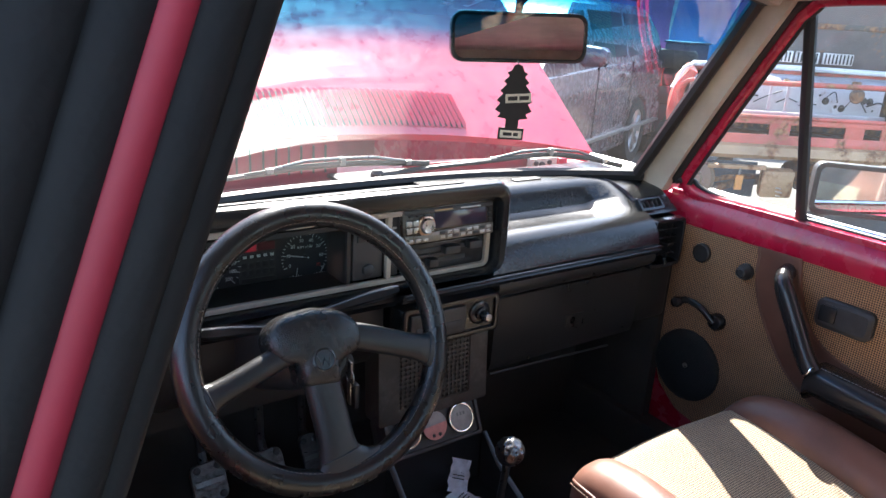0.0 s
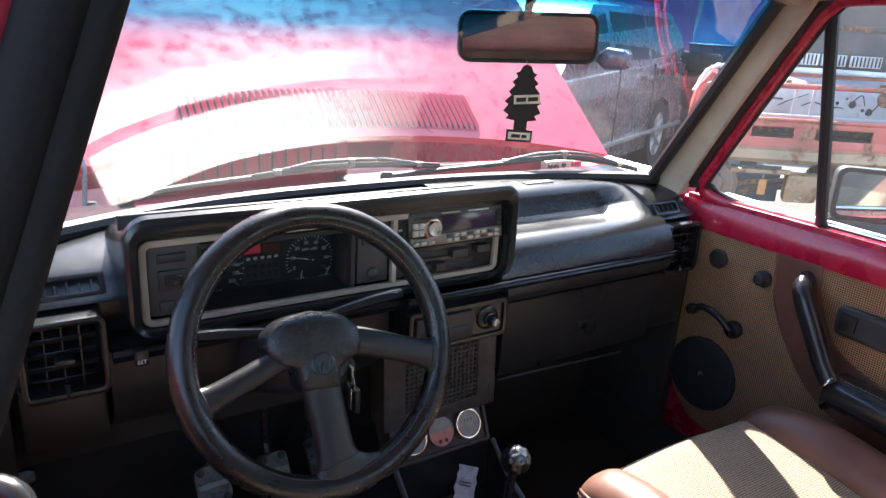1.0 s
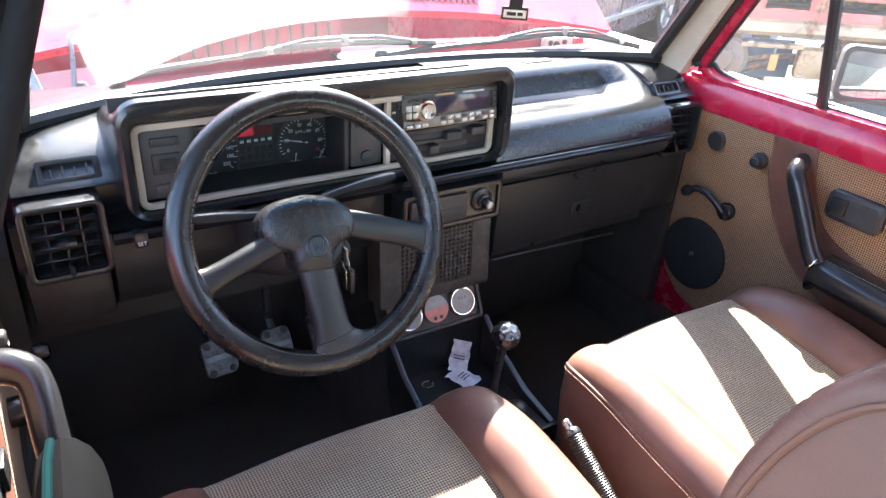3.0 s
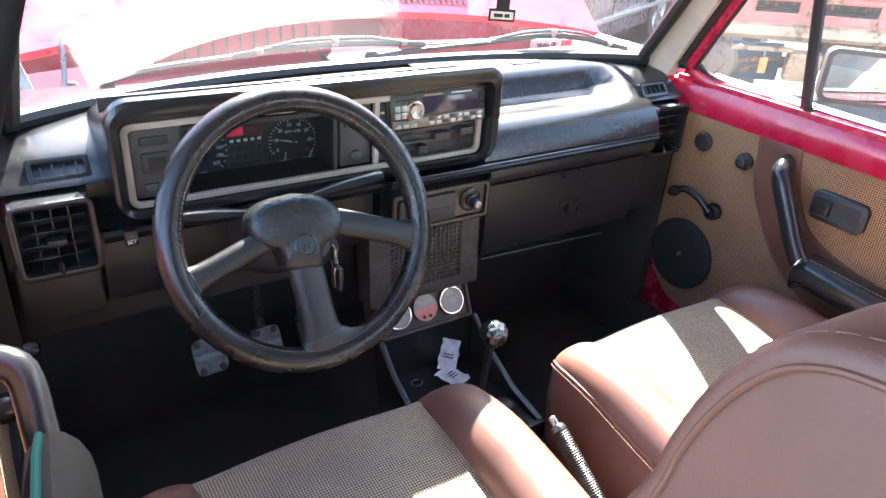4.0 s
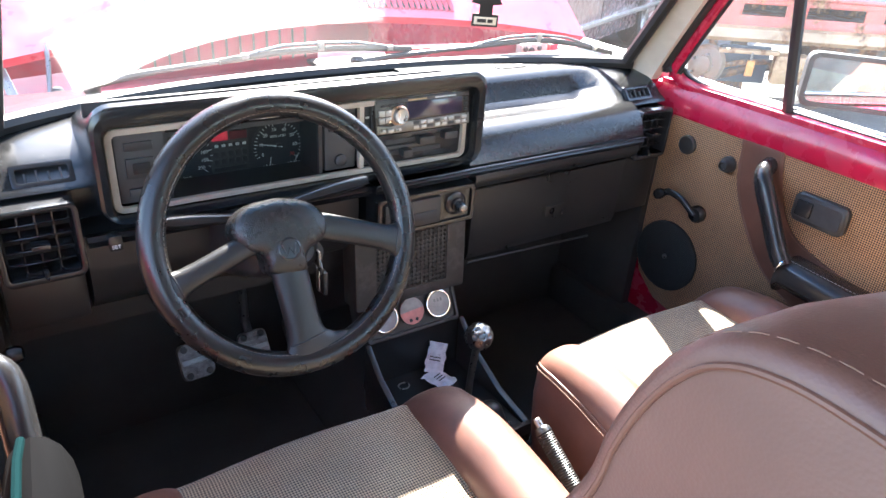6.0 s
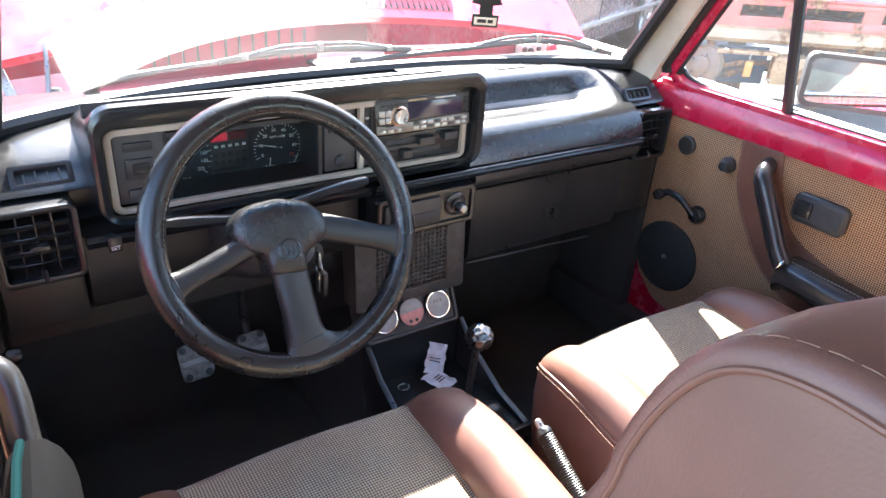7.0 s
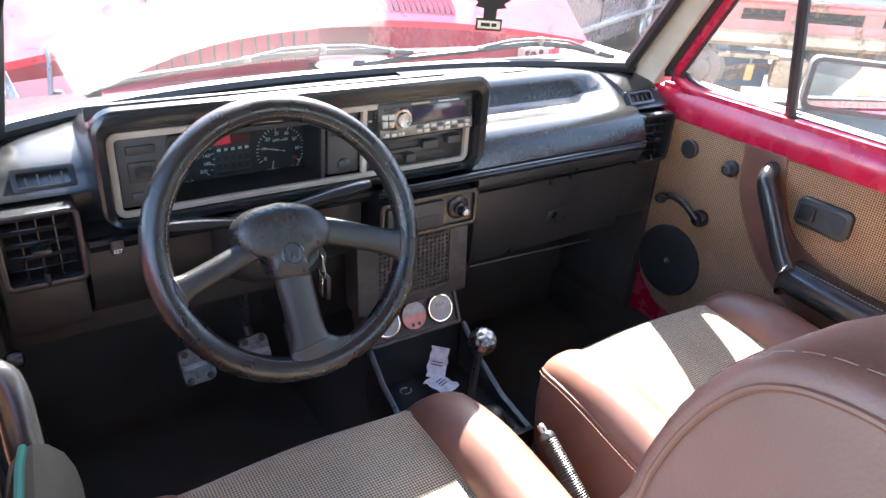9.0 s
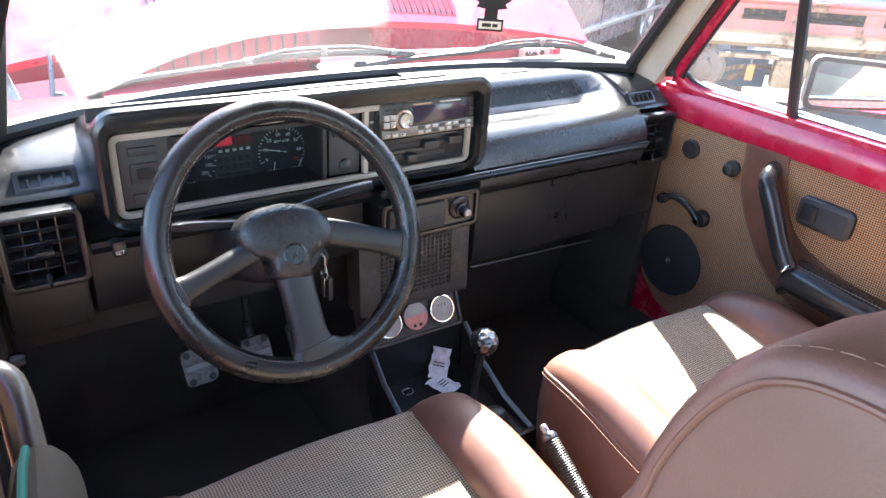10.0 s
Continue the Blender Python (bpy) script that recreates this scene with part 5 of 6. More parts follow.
# ---- mirrors and air freshener ----
def build_mirrors():
    m = thing("rear_view_mirror", "black-framed interior rear-view mirror", "mirror")
    M = Matrix.Translation((0.056, 0.115, 1.213)) @ pose(0, 0, 0, -4, -1.6, -22)
    part("housing", moved(loft([[(x, y, z) for x, z in rounded(0.208 - k, 0.070 - k, 0.018, 4)] for y, k in ((-0.002, 0), (0.010, 0), (0.024, 0.02), (0.030, 0.045))]), M), GLOSS, m)
    part("rim", moved(frame_ring(rounded(0.210, 0.072, 0.018, 4), rounded(0.198, 0.060, 0.013, 4), "y", -0.006, 0.0, 0.002), M), GLOSS, m)
    part("mirror_glass", moved(prism(rounded(0.200, 0.062, 0.013, 4), "y", -0.0042, -0.0032), M), MIRROR, m)
    part("stem", tube([M @ Vector((0, 0.02, 0.02)), (0.068, 0.135, 1.262), (0.062, 0.06, 1.318)], 0.007, 8), BLACK, m)
    e = thing("door_mirror", "door mirror in black housing outside the window", "mirror")
    E = Matrix.Translation((0.852, -0.050, 0.949)) @ pose(0, 0, 0, -3, 0, -50)
    part("housing", moved(loft([[(x, y, z) for x, z in rounded(0.180 - k, 0.104 - k, 0.018, 4)] for y, k in ((-0.012, 0), (0.02, 0), (0.05, 0.02), (0.065, 0.06))]), E), BLACK, e)
    part("rim", moved(frame_ring(rounded(0.182, 0.106, 0.018, 4), rounded(0.162, 0.086, 0.012, 4), "y", -0.018, -0.010, 0.002), E), RUBBER, e)
    part("mirror_glass", moved(prism(rounded(0.164, 0.088, 0.012, 4), "y", -0.0142, -0.0130), E), MIRROR, e)
    part("stalk", tube([E @ Vector((-0.05, 0.02, -0.05)), (0.76, 0.02, 0.885), (0.735, 0.03, 0.875)], 0.014, 8), BLACK, e)
    f = thing("air_freshener", "black tree-shaped cardboard air freshener on cord", "air freshener")
    half = [(0.0, 0.0), (0.006, -0.002), (0.010, -0.010), (0.016, -0.013), (0.012, -0.018), (0.020, -0.026), (0.015, -0.030), (0.024, -0.040), (0.019, -0.044), (0.028, -0.054), (0.022, -0.058), (0.029, -0.068), (0.020, -0.073), (0.024, -0.079), (0.010, -0.081), (0.010, -0.094), (0.020, -0.094), (0.020, -0.112)]
    pts = half + [(-x, z) for x, z in half[::-1]][:-1]
    T = Matrix.Translation((0.050, 0.104, 1.176)) @ pose(0, 0, 0, 0, 2, -22)
    part("card", moved(prism(pts, "y", -0.0008, 0.0008), T), plain("black_card", (0.014, 0.012, 0.012), 0.6), f)
    part("label_band", moved(box(-0.020, 0.020, -0.0016, -0.0009, -0.056, -0.043), T @ pose(0, 0, 0, 0, -6, 0)), plain("cream_ink", (0.75, 0.68, 0.55), 0.6), f)
    ink = plain("dark_ink", (0.02, 0.015, 0.015), 0.6)
    for x0, x1 in ((-0.0165, -0.0015), (0.0015, 0.0165)):
        part("ink_bar", moved(box(x0, x1, -0.0019, -0.0017, -0.0525, -0.0465), T @ pose(0, 0, 0, 0, -6, 0)), ink, f)
    part("label_band", moved(box(-0.017, 0.017, -0.0016, -0.0009, -0.109, -0.098), T), bpy.data.materials["cream_ink"], f)
    for x0, x1 in ((-0.0125, 0.0015), (0.0035, 0.0115)):
        part("ink_bar", moved(box(x0, x1, -0.0019, -0.0017, -0.1060, -0.1010), T), ink, f)
    part("cord", tube([T @ Vector((0, 0, -0.001)), (0.052, 0.115, 1.190), (0.055, 0.125, 1.205)], 0.0008, 5), THREAD_GREY, f)


build_mirrors()


# ---- wipers ----
def build_wipers():
    for base, elbow, tip, line in (
        ((-0.444, 0.490, 0.924), (-0.33, 0.488, 0.938), (-0.10, 0.495, 0.953), [(-0.236, 0.486, 0.945), (-0.14, 0.492, 0.952), (-0.04, 0.495, 0.953), (0.06, 0.495, 0.949), (0.158, 0.490, 0.942)]),
        ((0.037, 0.492, 0.924), (0.13, 0.488, 0.932), (0.40, 0.425, 0.958), [(0.250, 0.462, 0.943), (0.346, 0.440, 0.953), (0.430, 0.415, 0.960), (0.516, 0.387, 0.952), (0.600, 0.357, 0.934)])):
        w = thing("wiper", "parked black windscreen wiper", "wiper", "windscreen wipers")
        arm = curve_pts([base, elbow, tip], 12)
        part("arm", tube(arm, [0.013 - 0.009 * i / (len(arm) - 1) for i in range(len(arm))], 8, None, False, 0.7), RUBBER, w)
        part("pivot", lathe([(0.014, -0.022), (0.014, 0.006), (0.009, 0.012)], 14, pose(*base)), RUBBER, w)
        pts = curve_pts(line, 16)
        part("blade", tube(pts, 0.0042, 6, None, False, 1.5), RUBBER, w)
        lifted = [p + Vector((0, 0.002, 0.011)) for p in pts]
        part("bridge", tube([pts[2] + Vector((0, 0, 0.004)), lifted[5], lifted[len(pts) // 2], lifted[-6], pts[-3] + Vector((0, 0, 0.004))], 0.0030, 6), DARK_STEEL, w)
        for k in (2, len(pts) // 2, len(pts) - 3):
            part("clip", box(pts[k].x - 0.007, pts[k].x + 0.007, pts[k].y - 0.005, pts[k].y + 0.006, pts[k].z - 0.003, pts[k].z + (0.014 if k == len(pts) // 2 else 0.007), 0.002), STEEL, w)
    nozzle = thing("washer_nozzle", "round black washer nozzle on the scuttle", "washer nozzle")
    part("cap", lathe([(0.010, -0.02), (0.010, 0.003), (0.006, 0.008)], 16, pose(-0.492, 0.50, 0.912)), RUBBER, nozzle)
    fuse = thing("fuse_box", "cream fuse box with dark caps on the scuttle", "fuse box")
    part("body", box(0.488, 0.570, 0.536, 0.556, 0.880, 0.922, 0.003), plain("cream_plastic", (0.55, 0.48, 0.36), 0.5), fuse)
    for x, z, r in ((0.500, 0.911, 0.006), (0.519, 0.905, 0.009), (0.543, 0.911, 0.006), (0.556, 0.897, 0.008), (0.503, 0.892, 0.005)):
        part("cap", lathe([(r, 0), (r, 0.004), (r * 0.6, 0.005)], 12, facing((x, 0.536, z), (0, -1, 0))), RUBBER, fuse)
    part("red_cap", box(0.578, 0.604, 0.536, 0.556, 0.880, 0.918, 0.003), RED, fuse, "red plastic cap")


build_wipers()


# ---- yard outside ----
ASPHALT = Mat("yard_ground", (0.3, 0.28, 0.25), 0.9)
ASPHALT.color(ASPHALT.mix(ASPHALT.span(ASPHALT.noise(1.2, 8, rough=0.7), 0, 1), ASPHALT.ramp(ASPHALT.noise(30, 6), (0.048, 0.046, 0.042), (0.085, 0.081, 0.075)), (0.105, 0.098, 0.088))).bump(ASPHALT.noise(60, 6), 0.5, 0.01)
ASPHALT = ASPHALT.m
WALL = plastic("plaster_wall", (0.62, 0.58, 0.54), 0.9, 60, 0.5)
PURPLE = paint("dark_purple_paint", (0.17, 0.115, 0.12), 0.20, 0.03, orange_peel=0.0)
WRECK = rusty("wreck_red", (0.50, 0.10, 0.075), 0.45)
WRECK_LOW = rusty("wreck_primer", (0.40, 0.25, 0.13), 0.5)
GREASE = rusty("greasy_metal", (0.06, 0.05, 0.045), 0.7)
TYRE = plastic("tyre", (0.02, 0.02, 0.02), 0.75, 200, 0.4)
DARK_GLASS = plain("dark_car_glass", (0.02, 0.025, 0.03), 0.06)
ALLOY = metal("alloy", (0.62, 0.60, 0.58), 0.3)

ground = tagged(part("ground", loft([[(x, y, 0) for x in (-400, -20, -5, 0, 5, 20, 400)] for y in (-400, -20, -5, 0, 5, 20, 400)], False, False), ASPHALT), "dusty sunlit yard ground", "ground", "", "structure")
yard = tagged(part("yard_wall", box(-14, 16, 9.0, 9.2, 0, 3.2), WALL), "pale plastered yard wall", "wall", "", "structure")
tagged(part("side_wall", box(12.0, 12.2, -12, 9.0, 0, 3.2), WALL), "pale plastered side wall", "wall", "", "structure")


def wheel(parent, p, r, axis, wide=0.19):
    w = part("wheel", lathe([(r * 0.66, -wide / 2), (r * 0.93, -wide / 2), (r, -wide * 0.3), (r, wide * 0.3), (r * 0.93, wide / 2), (r * 0.66, wide / 2), (r * 0.62, wide * 0.3)], 32, facing(p, axis)), TYRE, parent)
    rim = part("rim", lathe([(r * 0.66, wide * 0.1), (r * 0.66, wide * 0.46), (r * 0.6, wide * 0.42), (r * 0.56, wide * 0.2)], 28, facing(p, axis)), ALLOY, w)
    for k in range(9):
        M = facing(p, axis) @ pose(0, 0, 0, 0, 0, 40 * k)
        part("spoke", moved(loft([[(rr, -h, zz), (rr, h, zz), (rr, h * 0.6, zz + 0.02), (rr, -h * 0.6, zz + 0.02)] for rr, h, zz in ((r * 0.12, 0.018, wide * 0.3), (r * 0.6, 0.024, wide * 0.36))]), M), ALLOY, w)
    part("hub_cap", lathe([(r * 0.16, wide * 0.2), (r * 0.16, wide * 0.46), (r * 0.08, wide * 0.5)], 16, facing(p, axis)), ALLOY, w)
    return w


def build_estate():
    """The dark estate car in front; built along its own x (front at -x), side towards -y."""
    c = thing("estate_car", "dark purple estate car with roof rails, parked", "car")
    M = Matrix.Translation((4.64, 3.72, 0)) @ pose(0, 0, 0, 0, 0, ESTATE)
    W = 0.86
    low = [(-3.45, 0.35), (-3.40, 0.66), (-3.2, 0.74), (-2.35, 0.88), (-1.0, 0.93), (0.50, 0.95), (0.72, 0.93), (0.78, 0.60), (0.76, 0.32), (0.66, 0.24), (0.36, 0.22), (0.33, 0.42), (0.22, 0.58), (0, 0.65), (-0.22, 0.58), (-0.33, 0.42), (-0.36, 0.22), (-2.20, 0.22), (-2.24, 0.42), (-2.36, 0.58), (-2.58, 0.65), (-2.80, 0.58), (-2.90, 0.42), (-2.94, 0.22), (-3.3, 0.24)]
    part("body", moved(prism(low, "y", 0.0, 2 * W, 0.03), M), PURPLE, c)
    part("cabin", moved(loft([[(x, y, z) for x, z, y in ring4] for ring4 in (
        [(-2.40, 0.86, 0.03), (0.78, 0.93, 0.03), (0.78, 0.93, 2 * W - 0.03), (-2.40, 0.86, 2 * W - 0.03)],
        [(-1.95, 1.15, 0.10), (0.70, 1.18, 0.10), (0.70, 1.18, 2 * W - 0.10), (-1.95, 1.15, 2 * W - 0.10)],
        [(-1.55, 1.38, 0.18), (0.50, 1.38, 0.18), (0.50, 1.38, 2 * W - 0.18), (-1.55, 1.38, 2 * W - 0.18)],
        [(-1.30, 1.425, 0.26), (0.36, 1.42, 0.26), (0.36, 1.42, 2 * W - 0.26), (-1.30, 1.425, 2 * W - 0.26)])]), M), PURPLE, c)
    for pts in ([(-1.95, 0.99), (-1.35, 0.99), (-1.35, 1.33), (-1.55, 1.33)], [(-1.24, 0.99), (-0.42, 0.99), (-0.42, 1.34), (-1.24, 1.34)], [(-0.34, 0.99), (0.52, 1.01), (0.42, 1.33), (-0.34, 1.34)]):
        n = len(pts)
        part("side_window", moved(loft([[(x, 0.035 + (z - 0.9) * 0.31 + o, z) for x, z in pts] for o in (-0.012, 0.05)]), M), DARK_GLASS, c)
    part("rub_strip", moved(box(-3.3, 0.74, -0.025, 0.01, 0.35, 0.385, 0.01), M), ALLOY, c)
    part("roof_rail", moved(tube([(-1.3, 0.24, 1.42), (-1.22, 0.22, 1.475), (0.25, 0.22, 1.475), (0.36, 0.24, 1.42)], 0.016, 8), M), BLACK, c)
    part("wing_mirror", moved(loft([[(x, y, z) for x, z in rounded(0.20 - k, 0.15 - k, 0.04, 3, -1.72, 1.02)] for y, k in ((0.02, 0.08), (-0.05, 0.0), (-0.17, 0.02), (-0.20, 0.07))]), M), PURPLE, c)
    for x in (-1.28, -0.38):
        part("door_gap", moved(box(x - 0.005, x + 0.005, -0.004, 0.01, 0.30, 0.95), M), RUBBER, c)
        part("door_handle", moved(box(x + 0.62, x + 0.80, -0.03, 0.0, 0.82, 0.86, 0.01), M), PURPLE, c)
    part("tail_lamp", moved(box(0.66, 0.765, -0.008, 0.1, 0.66, 0.92, 0.02), M), RED_INK, c)
    part("bumper", moved(box(0.60, 0.85, -0.02, 2 * W + 0.02, 0.32, 0.56, 0.05), M), PURPLE, c)
    for x in (0, -2.57):
        wheel(c, M @ Vector((x, 0.10, 0.31)), 0.31, M.to_3x3() @ Vector((0, -1, 0)))


build_estate()


def build_wreck():
    """The stripped front of a red car body; own x along its front, own y into it."""
    w = thing("wrecked_car", "stripped rusty red car shell without front panels", "wrecked car")
    M = Matrix.Translation((1.71, 2.87, 0)) @ pose(0, 0, 0, 0, 0, -32.66) @ Matrix(((1, 0.35, 0, 0), (0, 1, 0, 0), (0, 0, 1, 0), (0, 0, 0, 1)))
    pale = rusty("scuttle_pale", (0.70, 0.68, 0.68), 0.05)
    grey = rusty("bulkhead_metal", (0.34, 0.32, 0.34), 0.2)

    def add(name, bm, mat, label=""):
        return part(name, moved(bm, M), mat, w, label)

    def bar(name, x0, x1, y0, y1, z0, z1, mat, r=0.010, label=""):
        return add(name, box(x0, x1, y0, y1, z0, z1, r), mat, label)

    def slotted(name, x0, x1, y0, y1, z0, z1, zs, cuts, mat):
        """A panel pierced by a row of square holes."""
        bm = bmesh.new()
        box(x0, x1, y0, y1, z0, zs[0], 0.003, 1, bm)
        box(x0, x1, y0, y1, zs[1], z1, 0.003, 1, bm)
        xs = [x0] + [v for c in cuts for v in c] + [x1]
        for a, b in zip(xs[::2], xs[1::2]):
            box(a, b, y0 + 0.0005, y1 - 0.0005, zs[0] - 0.002, zs[1] + 0.002, 0.0, 1, bm)
        return add(name, bm, mat)

    slotted("front_panel", 1.62, 3.35, 0.0, 0.025, 0.585, 0.765, (0.652, 0.718), ((1.86, 2.12), (2.25, 2.60), (2.72, 2.83)), WRECK)
    add("panel_lip", tube([(1.60, 0.0, 0.762), (3.35, 0.0, 0.762)], 0.013, 8), WRECK)
    add("valance", loft([[(x, y, z) for y, z in ((0.01, 0.60), (-0.03, 0.58), (-0.045, 0.53), (-0.02, 0.505), (0.06, 0.50), (0.06, 0.60))] for x in (1.64, 2.2, 2.8, 3.35)]), WRECK_LOW, "dented yellowish valance")
    # grille opening: top rail, uprights and what shows between them
    add("top_rail", tube([(1.62, 0.05, 0.955), (2.2, 0.05, 0.962), (2.95, 0.05, 0.968), (3.35, 0.08, 0.965)], 0.016, 8), WRECK)
    for x in (2.90, 3.30):
        bar("upright", x - 0.025, x + 0.025, 0.03, 0.06, 0.76, 0.97, WRECK, 0.008)
    for x in (2.10, 2.21):
        bar("stay", x - 0.010, x + 0.010, 0.12, 0.14, 0.75, 0.95, grey, 0.003)
    bar("lower_stay", 1.70, 2.86, 0.10, 0.13, 0.765, 0.785, grey, 0.004)
    add("inner_panel", box(1.66, 2.88, 0.30, 0.32, 0.735, 0.93, 0.006), rusty("inner_panel_metal", (0.42, 0.41, 0.43), 0.2))
    random.seed(11)
    for i in range(9):
        x, z = 2.40 + 0.055 * i + random.uniform(-0.02, 0.02), random.uniform(0.80, 0.90)
        add("hole_plug", lathe([(random.choice((0.008, 0.012, 0.024)), 0), (0.006, 0.006)], 12, facing((x, 0.298, z), (0, -1, 0))), RUBBER)
    for i in range(8):
        x = 1.72 + 0.15 * i
        z = random.uniform(0.80, 0.88)
        add("cable", tube(curve_pts([(x, 0.28, z - 0.03), (x + 0.06, 0.24, z + random.uniform(-0.02, 0.05)), (x + random.uniform(0.10, 0.24), 0.27, z + random.uniform(-0.05, 0.06))], 12), random.choice((0.004, 0.006)), 6), RUBBER)
    add("horn", lathe([(0.012, 0.03), (0.045, 0.02), (0.05, 0.0), (0.045, -0.01), (0.02, -0.014), (0.018, -0.03)], 20, facing((2.66, 0.16, 0.905), (-0.2, -1, 0.1))), GREASE)
    # engine bay seen over the rail
    bar("bay_floor", 1.66, 3.35, 0.33, 1.15, 0.50, 0.54, GREASE)
    for x in (1.62, 3.33):
        add("inner_wing", loft([[(x + a, y, z) for a, z in ((-0.05, 0.50), (0.05, 0.50), (0.04, 0.93), (-0.04, 0.95))] for y in (0.06, 0.5, 1.15)]), grey)
    bar("bulkhead", 1.60, 3.38, 1.12, 1.16, 0.45, 0.99, GREASE)
    add("slam_panel", loft([[(x, y, z) for y, z in ((0.55, 0.965), (0.52, 0.945), (1.10, 0.955), (1.14, 0.975))] for x in (1.68, 3.3)]), grey)
    for i in range(10):
        x, y = random.uniform(1.8, 3.2), random.uniform(0.35, 0.50)
        add("bracket", box(x, x + random.uniform(0.03, 0.08), y, y + 0.04, 0.93, random.uniform(0.95, 0.985), 0.006), random.choice((GREASE, pale, WRECK_LOW)))
    add("scuttle_edge", tube([(1.60, 0.95, 1.012), (2.4, 0.92, 1.020), (3.38, 0.95, 1.010)], 0.020, 8), pale)
    bar("scuttle", 1.58, 3.40, 0.96, 1.14, 0.965, 1.010, WRECK, 0.015)
    for a, b in ((2.10, 2.34), (2.36, 2.54), (2.57, 2.80)):
        add("grille_strip", box(a, b, 1.02, 1.05, 1.055, 1.135, 0.004), pale)
        n = int((b - a) / 0.028)
        for k in range(n):
            x = a + 0.014 + k * 0.028
            add("grille_slot", box(x, x + 0.011, 1.012, 1.022, 1.061, 1.129), RUBBER)
    add("raised_lid", loft([[(x, 1.10, 1.0), (x, 0.98, 1.60), (x, 0.80, 2.00), (x, 0.83, 2.02), (x, 1.02, 1.62), (x, 1.14, 1.01)] for x in (2.05, 3.40)]), rusty("lid_underside", (0.12, 0.11, 0.11), 0.1))
    for z, y in ((1.30, 1.06), (1.55, 0.99)):
        add("lid_rib", box(2.12, 3.30, y - 0.03, y - 0.005, z, z + 0.045, 0.01), GREASE)
    add("lid_stay", tube([(3.10, 0.10, 0.96), (3.02, 0.95, 1.75)], 0.006, 6), DARK_STEEL)
    # wing on the near side, with its lamp opening
    add("front_wing", loft([[(1.50, 0.02 + dy, 0.52), (1.46, 0.05 + dy, 0.75), (1.49, 0.10 + dy, 0.92), (1.57, 0.16 + dy, 1.01), (1.62, 0.16 + dy, 0.99), (1.56, 0.12 + dy, 0.90), (1.53, 0.08 + dy, 0.75), (1.56, 0.05 + dy, 0.52)] for dy in (0.0, 0.35, 0.95)]), WRECK)
    add("lamp_ring", frame_ring(rounded(0.21, 0.21, 0.10, 6, 1.60, 0.86), rounded(0.17, 0.17, 0.08, 6, 1.60, 0.86), "y", 0.02, 0.05, 0.004), WRECK)
    add("wing_edge", tube([(1.47, 0.03, 0.90), (1.53, 0.10, 1.02), (1.60, 0.50, 1.03), (1.60, 0.95, 1.012)], 0.012, 8), pale)
    # running gear and what lies under the nose
    add("hub", lathe([(0.115, -0.05), (0.125, 0.0), (0.115, 0.02), (0.06, 0.03), (0.055, 0.06), (0.03, 0.065)], 24, facing((1.72, 0.10, 0.335), (-0.5, -1, 0.1))), rusty("hub_rust", (0.22, 0.15, 0.10), 0.6))
    for k in range(5):
        a = k * 2 * math.pi / 5
        add("stud", lathe([(0.008, 0), (0.008, 0.03)], 8, facing((1.72 + 0.07 * math.cos(a) - 0.02, 0.07, 0.335 + 0.07 * math.sin(a)), (-0.5, -1, 0.1))), DARK_STEEL)
    add("strut", tube([(1.76, 0.18, 0.34), (1.72, 0.30, 0.60), (1.70, 0.36, 0.85)], 0.03, 10), GREASE)
    add("steering_arm", tube([(1.76, 0.14, 0.31), (1.95, 0.24, 0.33), (2.25, 0.30, 0.34)], 0.018, 8), GREASE)
    add("lower_arm", tube([(1.76, 0.16, 0.24), (2.0, 0.34, 0.27), (2.2, 0.42, 0.28)], 0.028, 8), GREASE)
    bar("crossbeam", 1.78, 2.16, 0.05, 0.10, 0.42, 0.445, WRECK_LOW, 0.006)
    bar("bracket", 1.97, 2.02, 0.03, 0.06, 0.29, 0.385, plain("orange_bracket", (0.62, 0.27, 0.07), 0.6), 0.006)
    bar("hanger", 1.985, 1.998, 0.04, 0.055, 0.38, 0.43, DARK_STEEL, 0.002)
    bar("sump_guard", 2.14, 2.36, 0.06, 0.20, 0.24, 0.42, WRECK_LOW, 0.03)
    bar("sump_plate", 1.80, 2.14, 0.34, 0.36, 0.18, 0.42, plain("dull_blue_plate", (0.05, 0.08, 0.11), 0.6), 0.006)
    add("gearbox", lathe([(0.05, -0.3), (0.13, -0.2), (0.15, 0.0), (0.11, 0.15), (0.15, 0.2), (0.15, 0.28)], 18, facing((2.65, 0.55, 0.36), (1, 0.1, 0.1))), GREASE)
    for x in (1.95, 3.05):
        add("axle_stand", loft([[(x + a * k, 0.75 + b * k, z) for a, b in ((-1, -1), (1, -1), (1, 1), (-1, 1))] for k, z in ((0.12, 0), (0.10, 0.02), (0.04, 0.50))]), GREASE)


build_wreck()


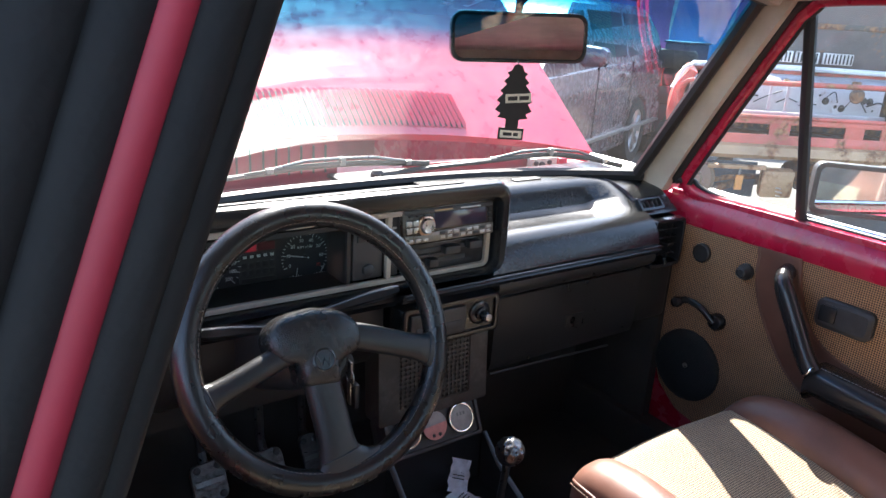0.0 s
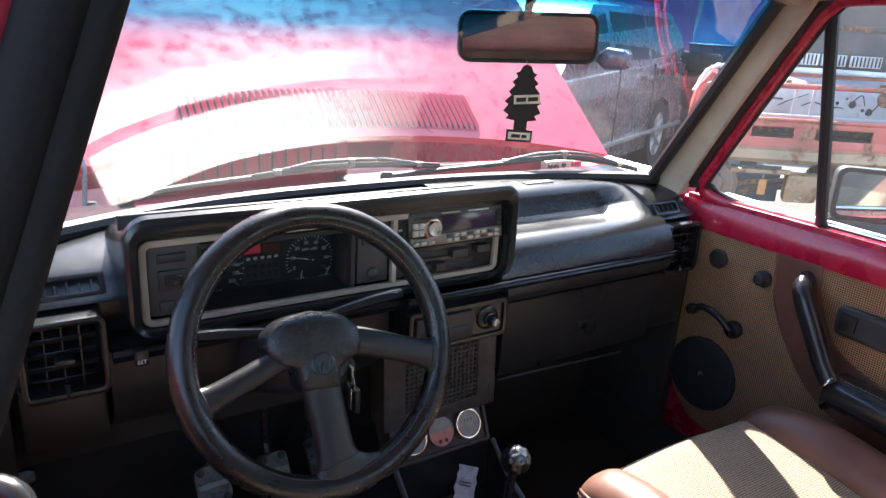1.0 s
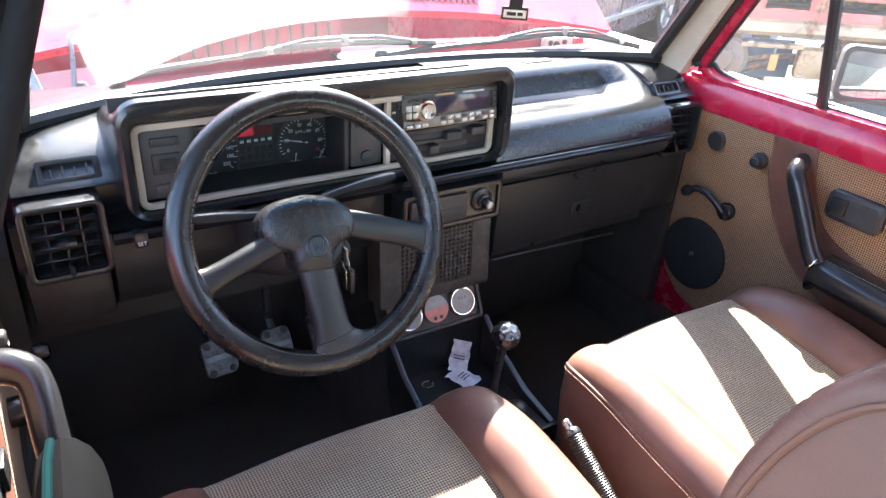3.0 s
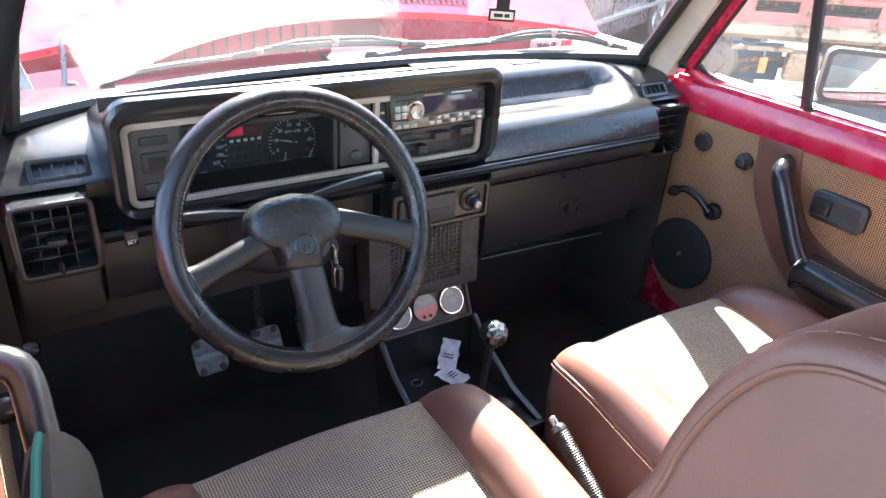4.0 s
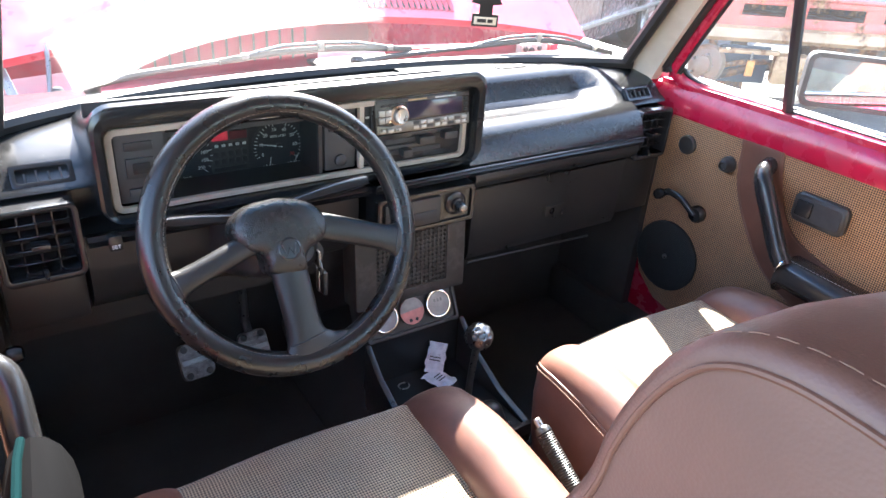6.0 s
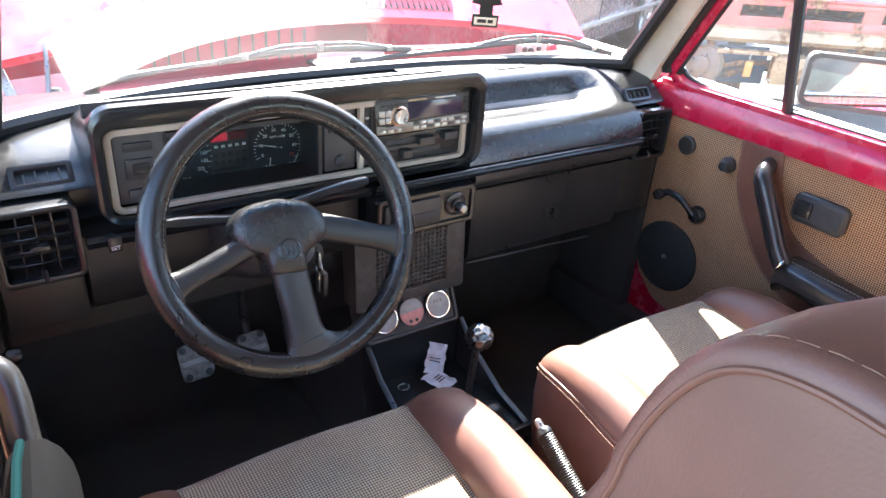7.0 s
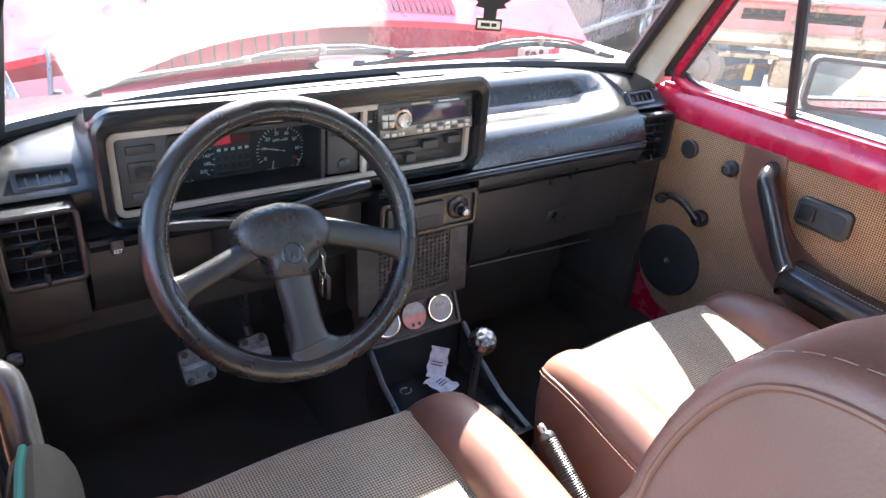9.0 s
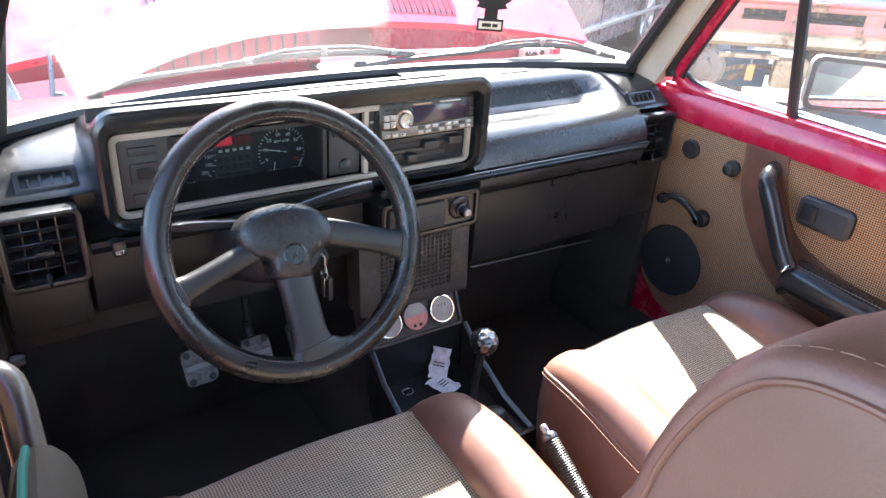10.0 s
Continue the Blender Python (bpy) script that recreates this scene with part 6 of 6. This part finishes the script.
def build_tarps():
    """Coloured awning cloth hung behind the cars."""
    blue = plain("blue_cloth", (0.06, 0.27, 0.50), 0.8)
    pink = plain("pink_cloth", (0.65, 0.12, 0.30), 0.8)
    pale = plain("pale_cloth", (0.75, 0.70, 0.72), 0.8)
    t = thing("awning_cloth", "hanging blue, pink and white awning cloth", "awning")
    for k, (u0, u1, mat) in enumerate(((0, 0.32, blue), (0.32, 0.42, pink), (0.42, 0.66, blue), (0.66, 0.75, pink), (0.75, 1.0, pale))):
        rows = []
        for j in range(9):
            z = 3.3 * j / 8
            rows.append([(6.28 + 3.75 * u + 0.10 * math.sin(3 * z + k), 6.69 - 1.5 * u + 0.07 * math.sin(40 * u + z), z) for u in [u0 + (u1 - u0) * i / 8 for i in range(9)]])
        part("strip", loft(rows, False, False), mat, t)


build_tarps()
for k in range(6):
    tyre = thing("tyre", "worn black tyre in a stack beside the estate car", "tyre", "stacked tyres")
    part("carcass", lathe([(0.17, -0.08), (0.26, -0.085), (0.29, -0.05), (0.295, 0.0), (0.29, 0.05), (0.26, 0.085), (0.17, 0.08), (0.165, 0.0), (0.17, -0.08)], 28, pose(5.46 + 0.03 * math.sin(5 * k), 4.15 + 0.03 * math.cos(3 * k), 0.09 + 0.172 * k)), TYRE, tyre)
crate = thing("blue_crate", "dark blue crate on a grey cabinet", "crate")
part("body", box(5.79 - 0.16, 5.79 + 0.16, 4.17 - 0.16, 4.17 + 0.16, 0.99 - 0.11, 0.99 + 0.11, 0.02), plain("crate_blue", (0.02, 0.035, 0.08), 0.5), crate)
part("rim", box(5.79 - 0.17, 5.79 + 0.17, 4.17 - 0.17, 4.17 + 0.17, 0.99 + 0.11, 0.99 + 0.13, 0.008), bpy.data.materials["crate_blue"], crate)
cabinet = thing("cabinet", "grey metal cabinet standing on the yard", "cabinet")
part("body", box(5.79 - 0.30, 5.79 + 0.30, 4.17 - 0.22, 4.17 + 0.22, 0, 0.99 - 0.135, 0.01), rusty("cabinet_grey", (0.22, 0.23, 0.27), 0.1), cabinet)
part("top", box(5.79 - 0.32, 5.79 + 0.32, 4.17 - 0.24, 4.17 + 0.24, 0.99 - 0.135, 0.99 - 0.11, 0.006), bpy.data.materials["cabinet_grey"], cabinet)
